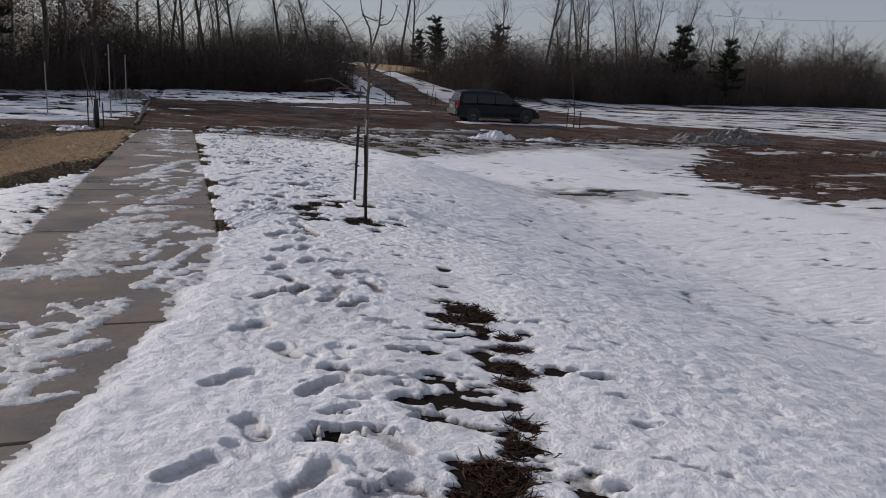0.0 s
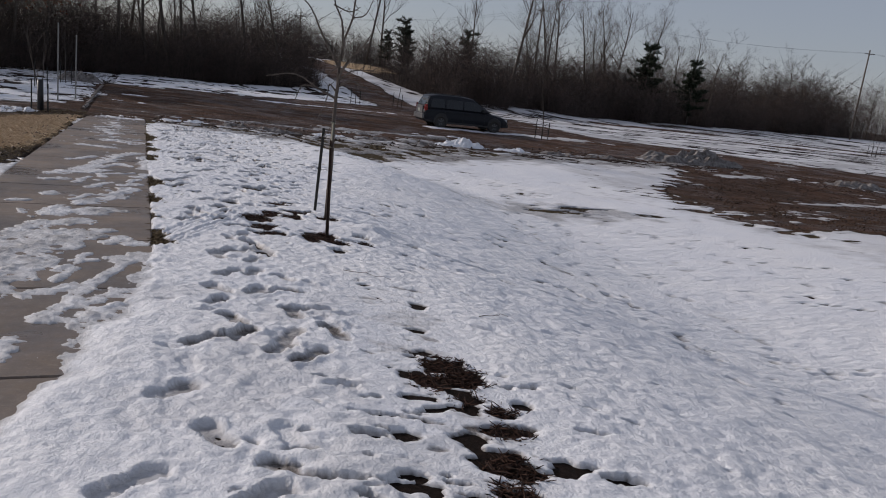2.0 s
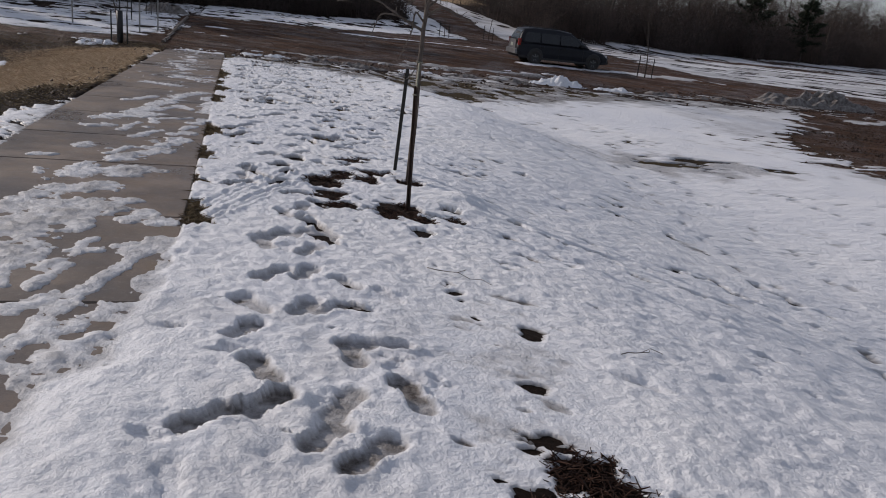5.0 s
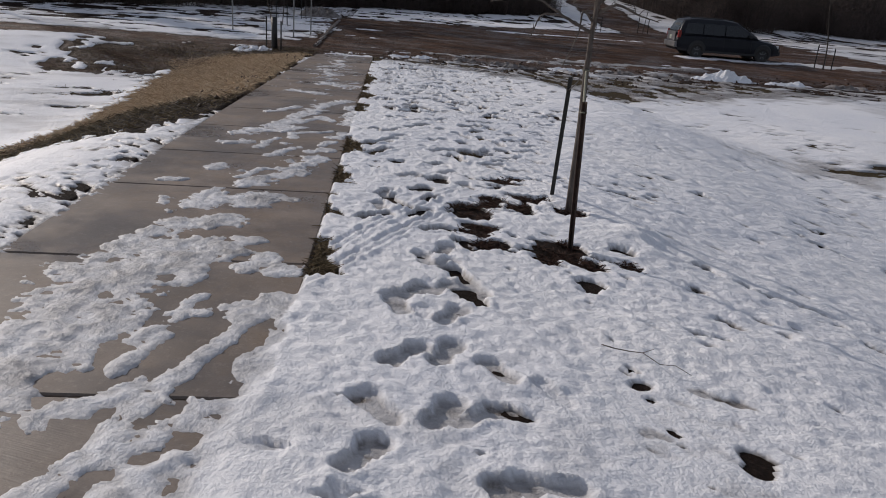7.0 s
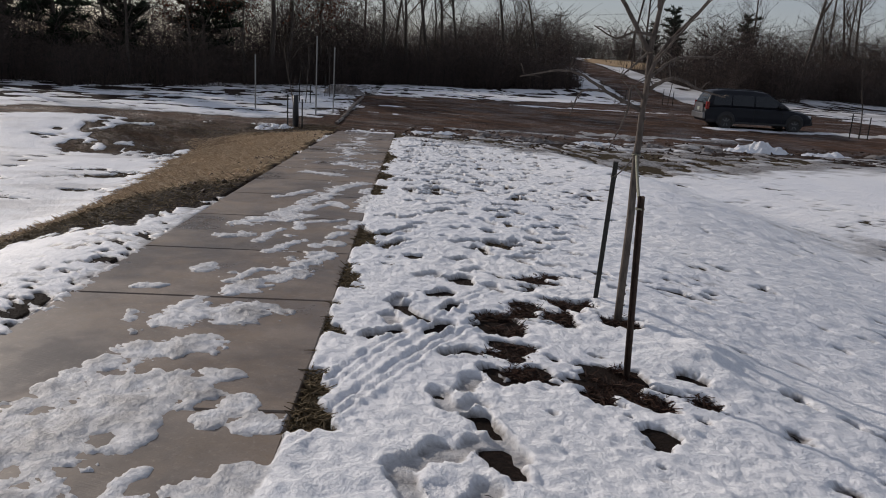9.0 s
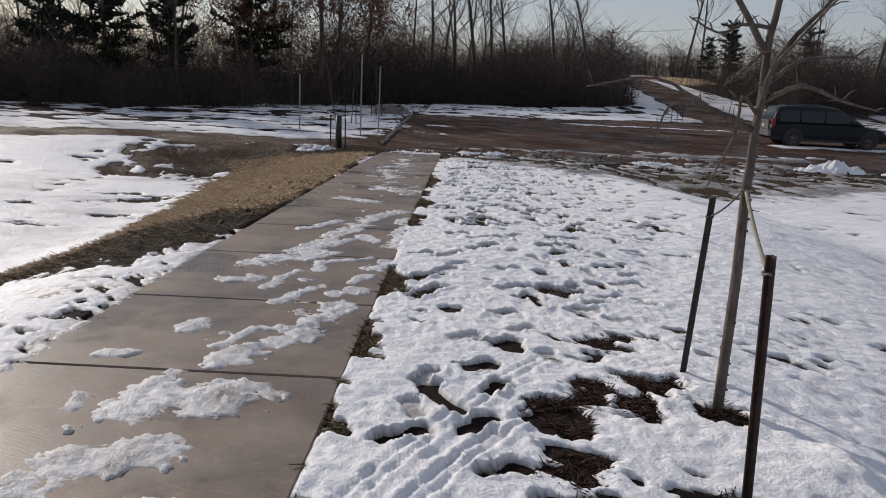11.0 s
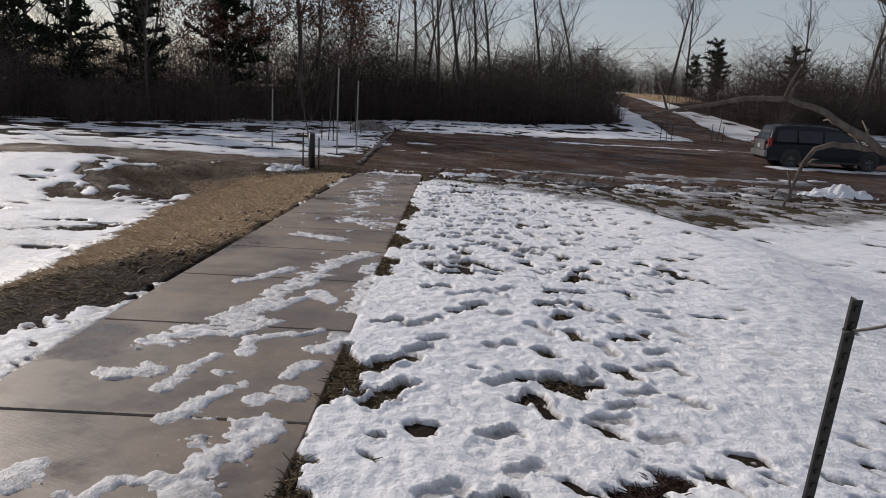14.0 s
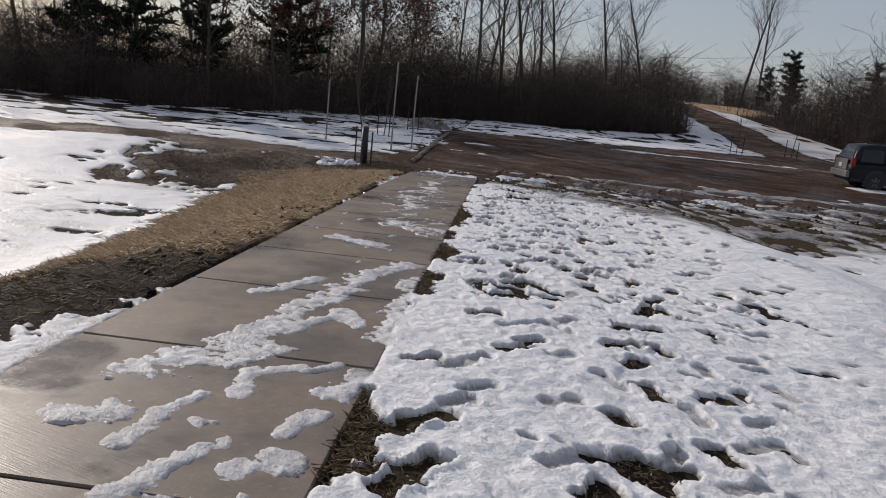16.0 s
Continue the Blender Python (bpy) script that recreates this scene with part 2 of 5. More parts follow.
def mesh_from(name, verts, faces, material):
    """A mesh from arrays of vertices and of equal-sided faces."""
    me = bpy.data.meshes.new(name)
    n = faces.shape[1]
    me.vertices.add(len(verts))
    me.vertices.foreach_set("co", np.ascontiguousarray(verts, np.float32).ravel())
    me.loops.add(faces.size)
    me.loops.foreach_set("vertex_index", np.ascontiguousarray(faces, np.int32).ravel())
    me.polygons.add(len(faces))
    me.polygons.foreach_set("loop_start", np.arange(0, faces.size, n, dtype=np.int32))
    me.materials.append(material)
    me.update(calc_edges=True)
    return me


def cones(a, b, ra, rb, sides=3):
    """Thin tapered prisms from points a to points b."""
    w = b - a
    w = w / np.maximum(np.linalg.norm(w, axis=1, keepdims=True), 1e-6)
    ref = np.where(np.abs(w[:, 2:3]) > 0.9, np.array([[1.0, 0, 0]]), np.array([[0, 0, 1.0]]))
    u = np.cross(w, ref)
    u /= np.maximum(np.linalg.norm(u, axis=1, keepdims=True), 1e-6)
    v = np.cross(w, u)
    ang = 2 * np.pi * np.arange(sides) / sides
    ring = u[:, None] * np.cos(ang)[None, :, None] + v[:, None] * np.sin(ang)[None, :, None]
    verts = np.concatenate([a[:, None] + ring * ra[:, None, None], b[:, None] + ring * rb[:, None, None]], 1)
    j = np.arange(sides)
    quad = np.stack([j, (j + 1) % sides, (j + 1) % sides + sides, j + sides], 1)
    faces = (np.arange(len(a)) * 2 * sides)[:, None, None] + quad[None]
    return verts.reshape(-1, 3), faces.reshape(-1, 4)


# ---- the lie of the land: s runs along the footway, d to its right ----
U, N, O = np.array([-0.333, 0.943]), np.array([0.943, 0.333]), np.array([0.318, 0.0])
WIDTH, WALK_END = 1.77, 28.4


def sd(s, d):
    """Plan coordinates from those along and across the footway."""
    return O[0] + U[0] * s + N[0] * d, O[1] + U[1] * s + N[1] * d


def hash2(ix, iy, seed):
    h = (ix.astype(np.int64) * 374761393 + iy.astype(np.int64) * 668265263 + seed * 974634777) & 0xFFFFFFFF
    h = ((h ^ (h >> 13)) * 1274126177) & 0xFFFFFFFF
    h = ((h ^ (h >> 16)) * 668265263) & 0xFFFFFFFF
    return ((h ^ (h >> 15)) & 0xFFFF) / 65535.0


def vnoise(x, y, seed=0):
    ix, iy = np.floor(x), np.floor(y)
    fx, fy = x - ix, y - iy
    fx, fy = fx * fx * fx * (fx * (fx * 6 - 15) + 10), fy * fy * fy * (fy * (fy * 6 - 15) + 10)
    a, b = hash2(ix, iy, seed), hash2(ix + 1, iy, seed)
    c, e = hash2(ix, iy + 1, seed), hash2(ix + 1, iy + 1, seed)
    return (a + (b - a) * fx) * (1 - fy) + (c + (e - c) * fx) * fy


def fbm(x, y, size, seed=0, octaves=3, gain=0.5):
    """Noise from -1 to 1 with lumps of that many metres."""
    total, amp, norm = 0.0, 1.0, 0.0
    for o in range(octaves):
        k = 2.03 ** o / size
        total = total + amp * (2 * vnoise(x * k + 7.3 * o, y * k - 3.1 * o, seed + 17 * o) - 1)
        norm += amp
        amp *= gain
    return total / norm * 1.5


def step(a, b, x):
    t = np.clip((x - a) / (b - a), 0, 1)
    return t * t * (3 - 2 * t)


def terrain(s, d):
    s, d = np.asarray(s, float), np.asarray(d, float)
    sc = np.clip(s, -6, 28.5)
    zc = -0.02 * sc - 0.0004 * sc * sc + 0.025 * np.clip(s - 30, 0, 8) + 0.008 * np.clip(s - 38, 0, 60)
    far = step(22, 31, s)
    zr = -1.18 * (1 - far) + (zc - 0.04) * far
    mid = np.interp(s, [0, 6, 10, 14, 17, 20, 24, 28], [4.6, 4.7, 5.0, 5.8, 6.4, 6.2, 5.0, 4.0])
    half = np.interp(s, [0, 6, 10, 14, 17, 20, 24, 28], [3.1, 3.0, 3.1, 2.8, 2.1, 1.6, 1.3, 1.5])
    k = step(mid - half, mid + half, d)
    z = zc * (1 - k) + zr * k
    far = step(26, 30.5, s)
    zl = -1.6 * (1 - far) + (zc - 0.04) * far
    k = step(1.9, 6.6, -d)
    z = z * (1 - k) + zl * k
    z = z + 0.066 * np.clip(s - 60, 0, 45) * step(3, 15, d) * (1 - step(31, 44, d))
    # the planting mound round the sapling
    z = z + 0.075 * np.exp(-((s - 9.7) / 1.1) ** 2 - ((d - 2.25) / 0.8) ** 2)
    away = step(1.2, 4.0, np.abs(d + 0.9)) * (1 - 0.6 * step(28, 34, s))
    z = z + away * (0.05 * fbm(s, d, 5.0, 3) + 0.10 * fbm(s, d, 24.0, 4))
    return z


def line_distance(s, d, pts):
    best = np.full(np.shape(s), 1e9)
    for (s0, d0), (s1, d1) in zip(pts, pts[1:]):
        ls, ld = s1 - s0, d1 - d0
        t = np.clip(((s - s0) * ls + (d - d0) * ld) / (ls * ls + ld * ld), 0, 1)
        best = np.minimum(best, np.hypot(s - s0 - t * ls, d - d0 - t * ld))
    return best


ROAD = [(38.5, 8), (38, 16), (35, 24), (30, 32), (23, 45), (8, 70)]
TRACK = [(31.2, -1), (31.2, -6), (31.5, -11), (30.5, -18), (27, -32), (20, -60)]
HILL_ROAD = [(50, 17), (60, 18.2), (80, 19.6), (95, 20), (114, 16)]


def zones(s, d):
    """How bare of snow the land is, and shares of straw, mud and grass, each 0 to 1."""
    w = fbm(s, d, 2.2, 11, 4, 0.6)
    w2 = fbm(s, d, 0.5, 12, 3, 0.6)
    edge = 0.75 * w + 0.35 * w2
    streak = fbm(s * 1.0, d * 0.28, 1.3, 13, 4, 0.6)
    streak = streak + 0.30 * w2 + 0.12 * w
    sun_a, sun_p = 0.70 * s - 0.71 * d, 0.71 * s + 0.70 * d
    comb = fbm(sun_a * 0.4, sun_p, 0.10, 15, 2, 0.6)
    edge = edge + 0.30 * comb * (s < 32)
    # the muddy gravel lot, the road past it, the track and the road up the hill
    lot = np.minimum(np.minimum(s - 29.4, 46.5 + 0.35 * np.clip(d, 0, 14) - s), np.minimum(d + 2.1, 25 - d))
    lot = np.maximum(lot, 5.2 - line_distance(s, d, ROAD) * (1 + 0.25 * step(28, 45, d)))
    mud_f = lot + 1.1 * edge
    mud_f = np.maximum(mud_f, 1.0 - line_distance(s, d, TRACK) + 0.5 * edge)
    hill = line_distance(s, d, HILL_ROAD)
    mud_f = np.maximum(mud_f, 1.9 - hill + 0.4 * edge)
    mud = step(-0.2, 0.3, mud_f)
    bare = step(-0.25, 0.35, mud_f)
    bare = bare * (1 - 0.95 * step(0.46, 0.60, streak) * (1 - step(1.5, 4, lot)) * step(29, 30, s) * (s < 48))
    for s0, s1, d0, d1 in ((36.2, 37.6, 12.5, 23.5), (44.2, 45.2, 6, 17), (31.6, 32.7, 6.5, 13)):
        strip = np.minimum(np.minimum(s - s0, s1 - s), 0.4 * np.minimum(d - d0, d1 - d)) + 0.4 * w2 + 0.2 * w
        bare = bare * (1 - step(-0.1, 0.25, strip))
    # the straw bank beside the footway
    low = -(4.8 + 0.10 * np.clip(s - 15, 0, 14) + 2.6 * step(17.0, 14.0, s))
    inner = -1.66 - 0.30 * np.clip(15.0 - s, 0, 4)
    bank = np.minimum(np.minimum((s - 12.7 - 0.3 * (-d - 2.7)) * 0.5, (30.5 - s) * 0.6), np.minimum(d - low, (inner - d) * 1.5))
    bank_f = bank + 0.36 * edge + 0.15 * comb
    on_bank = step(-0.12, 0.2, bank_f)
    bare = np.maximum(bare, on_bank)
    straw = on_bank * step(15.3, 17.2, s + 0.9 * w - 0.35 * (d + 3)) * (1 - step(27.5, 29, s + 0.8 * w))
    straw = straw * step(-1.70, -1.98, d + 0.2 * w2)
    holes = fbm(s, d * 0.42, 0.9, 33, 4, 0.65) + 0.25 * comb
    bare = np.maximum(bare, step(0.78, 0.92, holes + 0.22 * step(-7.5, -5.2, d)) * step(-4.2, -5.0, d) * step(12, 14, s) * (s < 30))
    # dark soil with remnants of snow at the foot of the bank
    soil = np.minimum(np.minimum(s - 26.0, 31 - s), np.minimum(d + 9.0, -4.5 - d)) + 1.5 * w + 1.6 * w2
    bare = np.maximum(bare, step(-0.1, 0.3, soil))
    mud = np.maximum(mud, 0.75 * step(-0.1, 0.3, soil))
    # bare bark mulch on the plain
    field = np.minimum(np.minimum(d - 15.2, 21.0 + 0.95 * (d - 15.2) - s), np.minimum(28.2 - s - 0.3 * np.clip(d - 22, 0, 30), s - 15.3 + 0.55 * (d - 16.5)))
    field = field + 1.0 * w + 1.1 * w2 + 0.5 * fbm(s, d * 0.5, 0.25, 29, 2)
    bare = np.maximum(bare, step(-0.2, 0.3, field) * (1 - 0.9 * step(0.5, 0.65, streak)))
    mud = np.maximum(mud, 0.9 * step(-0.3, 0.2, field))
    for s0, d0, rs, rd in ((60, 46, 1.6, 9), (72, 62, 2, 10), (50, 52, 0.8, 12), (56, 70, 1.0, 14), (30, 50, 1.0, 9)):
        f = 1 - np.hypot((s - s0) / rs, (d - d0) / rd) + 0.35 * w
        bare, mud = np.maximum(bare, step(-0.1, 0.2, f)), np.maximum(mud, step(-0.1, 0.2, f))
    # the wet hollow, the hilltop's straw, the strip of turf along the footway
    f = 0.45 - np.hypot((s - 16.6) / 0.8, (d - 9.9) / 2.2) + 0.4 * w2 + 0.75 * fbm(s, d * 0.22, 0.22, 30, 3, 0.6)
    bare = np.maximum(bare, step(-0.1, 0.5, f))
    top = step(-0.3, 0.6, 4.2 - np.hypot((s - 98) * 0.6, d - 25.5) + w)
    bare, straw = np.maximum(bare, top), np.maximum(straw, top)
    side = (s > 7.9) & (s < 29) & (d > -0.02)
    turf = np.where(side, 0.10 + 0.20 * fbm(s, d, 0.6, 21, 3) + 0.13 * w2 + 0.07 * fbm(s, d, 0.10, 22, 2) - 0.22 * step(13.0, 13.4, s) * step(15.6, 15.2, s) - d, -1)
    on_turf = step(-0.03, 0.03, turf)
    bare = np.maximum(bare, on_turf)
    grass = np.maximum(on_turf * 0.8, 0.7 * step(-0.5, 0.3, w) * (1 - on_bank) * step(10.5, 12, s) * step(25, 21, s) * step(-0.6, 0, d))
    # trodden, half-melted belt before the lot
    front = np.interp(d, [0, 1, 2.6, 4, 6, 8.2, 12, 20, 26], [27.2, 26.4, 24.6, 22.4, 22.6, 24.0, 25.8, 26.6, 27.5])
    belt = np.clip(np.minimum((s - front) / 2.2, (31.5 - s) / 1.5), -1, 0.55)
    belt = belt - 0.18 + 0.42 * fbm(s, d * 0.6, 0.8, 23, 4, 0.65) + 0.50 * fbm(sun_a * 0.6, sun_p, 0.24, 24, 3, 0.6)
    bare = np.maximum(bare, step(0.28, 0.62, belt) * (d > 0.1) * (d < 26))
    grass = np.maximum(grass, 0.6 * step(-0.3, 0.2, s - front) * step(28.6, 27.4, s) * (d > 0.1) * (d < 14))
    trod = fbm(s, d * 0.8, 0.8, 26, 4, 0.65) + 0.35 * comb - 0.58 - 0.13 * np.abs(d - 1.2) + 0.36 * step(17, 26, s)
    bare = np.maximum(bare, step(0.0, 0.2, trod) * (d > 0.2) * (s > 10) * (s < 29))
    # old snow wearing thin on the far ground
    worn = 0.50 * fbm(s, d * 0.35, 1.5, 27, 4, 0.65) + 0.70 * fbm(s, d * 0.55, 0.6, 28, 3, 0.6) + 0.25 * w + 0.15 * step(12, 30, np.abs(d - 10)) + 0.12 * step(-1, -4, d)
    bare = np.maximum(bare, step(0.22, 0.50, worn - 0.22 * step(8, 16, d)) * step(32, 33.5, s) * (1 - mud))
    bare = np.maximum(bare, step(0.46, 0.66, worn) * step(19, 26, d) * (1 - mud))
    # woods floor
    bare = np.maximum(bare, step(-0.2, 2.5, s - wood_edge(d) - 1.5 + 2.6 * w + 1.2 * w2) * (hill > 4.4))
    return bare, straw, mud, grass


WOOD_D = np.array([-120, -60, -24, -16, -9, 0, 10, 15.2, 15.8, 23.6, 24.8, 40, 80, 135, 220], float)
WOOD_S = np.array([20, 36, 41, 42.5, 50, 60, 63, 66, 108, 108, 62, 68, 88, 112, 140], float)


def wood_edge(d):
    return np.interp(d, WOOD_D, WOOD_S)


# ---- ground, footway and snow ----
def spaced(stops):
    """Grid lines from stops of (place, spacing there)."""
    out = [stops[0][0]]
    for (a, ha), (b, hb) in zip(stops, stops[1:]):
        x = a
        while x < b:
            h = ha + (hb - ha) * (x - a) / (b - a)
            x += h
            if x < b:
                out.append(x)
        out.append(b)
    return np.unique(np.array(out))


def sheet(name, s_lines, d_lines, z_fun, material, keep=None, attrs=None):
    s, d = np.meshgrid(s_lines, d_lines, indexing="ij")
    z, extra = z_fun(s, d)
    x, y = sd(s, d)
    ns, nd = s.shape
    idx = np.arange(ns * nd).reshape(ns, nd)
    faces = np.stack([idx[:-1, :-1], idx[:-1, 1:], idx[1:, 1:], idx[1:, :-1]], -1).reshape(-1, 4)
    verts = np.stack([x.ravel(), y.ravel(), z.ravel()], 1)
    if keep is not None:
        ok = keep(extra).ravel()
        faces = faces[ok[faces].any(1)]
        used = np.zeros(len(verts), bool)
        used[faces.ravel()] = True
        remap = np.cumsum(used) - 1
        verts, faces = verts[used], remap[faces]
    else:
        used = np.ones(len(verts), bool)
    me = mesh_from(name, verts, faces[:, ::-1], material)
    for key, kind, data in attrs(extra):
        a = me.attributes.new(key, kind, "POINT")
        if kind == "FLOAT":
            a.data.foreach_set("value", np.ascontiguousarray(data.ravel()[used], np.float32))
        else:
            a.data.foreach_set("color", np.ascontiguousarray(data.reshape(-1, 4)[used], np.float32).ravel())
    me.polygons.foreach_set("use_smooth", np.ones(len(me.polygons), bool))
    return new(name, me)


def on_walk(s, d):
    return step(-WIDTH - 0.02, -WIDTH + 0.02, d) * (1 - step(-0.02, 0.02, d)) * (1 - step(WALK_END - 0.02, WALK_END + 0.02, s))


def ground_z(s, d):
    bare, straw, mud, grass = zones(s, d)
    rough = 0.018 * fbm(s, d, 0.35, 31, 3) + 0.030 * mud * fbm(s, d * 0.5, 1.2, 32, 3)
    z = terrain(s, d) - 0.010 + 0.5 * rough * (1 - on_walk(s, d)) - 0.12 * on_walk(s, d)
    return z, np.stack([straw, mud, grass, np.ones_like(s)], -1)


g_s = spaced([(-420, 60), (-20, 4), (-6, 0.8), (1, 0.14), (2, 0.10), (14, 0.10), (30, 0.18), (50, 0.6), (120, 4), (900, 90)])
g_d = spaced([(-800, 90), (-100, 6), (-30, 1.2), (-10, 0.2), (-5, 0.10), (-2, 0.08), (-0.3, 0.08), (0, 0.08), (2.6, 0.08), (5, 0.16), (15, 0.35), (32, 0.6), (90, 4), (900, 90)])
ground = sheet("ground", g_s, g_d, ground_z, GROUND, attrs=lambda e: [("zone", "FLOAT_COLOR", e)])
tagged(ground, "dark thawed soil, straw and reddish gravel mud", "ground", kind="structure")

# footprints: along, across, heading in degrees
PRINTS_A = [
    (6.13, 0.38, 35), (5.73, 0.46, -21), (5.44, 0.45, 51), (5.34, 0.24, 61), (5.90, 0.86, -5), (5.51, 1.06, -15), (5.43, 0.76, 33), (6.94, 0.55, 46),
    (6.98, 0.74, 25), (6.44, 0.69, 31), (6.43, 0.84, 56), (6.47, 0.43, -31), (7.49, 0.53, -12), (7.74, 0.61, 39), (7.42, 0.80, 29), (6.82, 0.96, -27),
    (5.99, 1.02, -87), (3.78, -0.12, 55), (3.17, -0.05, -11), (2.87, -0.32, 59), (2.70, 0.13, 47), (2.56, 0.40, 66), (2.94, 0.51, -26), (3.58, 0.32, 56),
    (4.13, 0.21, -21), (4.65, 0.06, 51), (5.07, 0.81, 49), (5.20, 0.66, 40),
]
# worn through to the soil, then shallow ones with a snowy floor
PRINTS_DARK = [
    (11.62, 0.30, 35), (11.83, 0.40, 40), (12.32, 0.38, 55), (12.20, 0.28, 20), (13.18, 0.25, 60), (14.46, 0.60, 50), (15.12, 0.67, 40), (15.71, 0.97, 45),
    (16.26, 0.90, 20), (18.09, 1.46, 70), (17.36, 1.62, 20), (14.11, 1.61, 75), (15.16, 1.92, 20), (14.59, 1.67, 35), (14.66, 1.88, 65), (14.10, 1.87, -35),
    (13.72, 1.63, 30), (13.20, 1.63, -25), (12.68, 1.38, -30), (12.16, 1.37, -20), (12.09, 1.46, 10), (11.81, 1.15, 40), (12.44, 1.86, -25), (16.35, 2.44, 10),
    (15.84, 2.20, 50), (15.34, 2.20, -40), (15.42, 2.02, 20), (16.61, 2.03, -40), (18.48, 2.25, 60), (18.92, 3.52, 20), (17.69, 2.97, 70), (16.36, 1.53, 15),
]
PRINTS_NEAR = [
    (9.75, 0.48, -10), (9.58, 0.57, -40), (10.19, 0.73, 55), (9.87, 0.83, 25), (9.38, 0.72, 35), (9.23, 0.38, 60), (10.64, 0.89, 65), (11.67, 1.23, -20),
    (12.15, 1.53, 50), (8.95, 0.81, 60), (8.66, 1.01, -20), (7.71, 0.93, -25), (8.06, 0.88, -30), (13.86, 0.92, 60), (13.66, 0.83, 60), (17.74, 3.17, 60),
]
PRINTS_SNOWY = [
    (12.59, 0.51, 55), (12.82, 0.61, 55), (13.18, 0.48, 45), (13.34, 0.58, 50), (14.20, 0.80, 60), (14.34, 0.99, 60), (16.79, 0.94, 40), (16.98, 1.10, 30),
    (14.27, 1.16, -40), (13.65, 1.13, 70), (12.82, 1.07, 65), (12.08, 1.03, 60), (14.55, 1.24, 40), (15.49, 1.34, 25), (13.29, 1.40, -35), (12.31, 1.58, 15),
    (12.62, 2.06, 60), (12.14, 1.89, 70), (12.98, 2.22, 65), (13.26, 2.13, 50), (12.93, 1.84, -15), (13.81, 2.12, -10), (14.73, 2.47, 20), (14.19, 2.50, 75),
    (14.02, 2.53, 70), (15.07, 2.89, 65), (13.62, 2.58, -30), (13.26, 2.51, -35), (12.63, 2.25, -25), (15.80, 3.31, 60), (15.92, 3.04, 20), (16.42, 3.22, 40),
]
PRINTS_SOFT = [
    (16.97, 3.51, -50), (16.86, 3.12, 70), (18.23, 2.57, 20), (18.68, 3.28, 40), (10.70, 0.67, 60), (11.32, 0.95, 60), (9.95, 0.45, 20), (10.42, 1.18, -20),
    (11.67, 1.59, 75), (11.48, 1.83, 75), (10.13, 0.74, 50), (8.51, 0.84, 20), (8.29, 0.70, -10), (8.23, 0.81, 50), (7.69, 0.55, 60), (7.81, 0.77, 45),
    (9.52, 0.41, -20), (7.83, 0.97, -25), (17.53, 0.84, 30), (10.95, 1.05, 60), (12.05, 2.15, -40), (11.9, 1.75, 65),
]
# patches melted bare: along, across, radius
PATCHES = [
    (4.93, 1.60, 0.15), (4.70, 1.44, 0.13), (4.74, 1.64, 0.14), (4.50, 1.53, 0.10), (4.25, 1.67, 0.10), (4.38, 1.82, 0.07), (4.05, 1.58, 0.10), (3.72, 1.45, 0.12),
    (3.51, 1.34, 0.09), (4.02, 1.03, 0.06), (4.01, 1.35, 0.07), (3.39, 0.71, 0.07), (3.25, 1.20, 0.07), (3.02, 1.16, 0.08), (2.94, 1.06, 0.07), (2.79, 1.08, 0.11),
    (2.57, 0.80, 0.15), (2.60, 0.92, 0.11), (2.42, 0.75, 0.15), (2.22, 0.62, 0.15), (5.60, 1.66, 0.055), (6.19, 1.86, 0.05), (6.25, 1.91, 0.06), (6.83, 1.62, 0.05),
]
PATCHES_TREE = [
    (9.64, 1.08, 0.12), (9.02, 1.13, 0.14), (8.73, 1.17, 0.10), (8.78, 1.66, 0.13), (8.53, 1.53, 0.08), (8.49, 1.81, 0.09), (8.58, 1.71, 0.09), (8.52, 2.12, 0.10),
    (8.84, 2.14, 0.07), (8.55, 1.27, 0.07), (9.78, 1.54, 0.13), (9.95, 1.35, 0.13), (10.08, 1.64, 0.12), (10.13, 1.80, 0.10), (9.82, 1.32, 0.11), (10.75, 1.57, 0.14),
    (10.95, 1.72, 0.09), (10.46, 1.46, 0.07), (9.60, 1.15, 0.12), (9.44, 1.15, 0.11), (9.72, 1.96, 0.12), (10.85, 2.08, 0.06), (10.74, 2.24, 0.07), (10.97, 3.08, 0.07),
    (11.74, 2.99, 0.06), (8.66, 1.42, 0.05), (8.30, 2.5, 0.06), (7.9, 2.75, 0.06), (8.05, 1.72, 0.07),
]
PATCHES = PATCHES + PATCHES_TREE
rng = np.random.default_rng(5)
prints = [(s, d, a, 0.140 + 0.012 * (i % 3), 0.060, 0.78 + 0.05 * (i % 3) if 4.9 < s < 5.95 else 0.65) for i, (s, d, a) in enumerate(PRINTS_A)]
prints += [(s, d, a, 0.135 + 0.014 * (i % 3), 0.078, 1.0) for i, (s, d, a) in enumerate(PRINTS_DARK)]
prints += [(s, d, a, 0.132 + 0.012 * (i % 3), 0.066, 0.95) for i, (s, d, a) in enumerate(PRINTS_NEAR)]
prints += [(s, d, a, 0.128 + 0.012 * (i % 3), 0.060, 0.60) for i, (s, d, a) in enumerate(PRINTS_SNOWY + PRINTS_SOFT)]
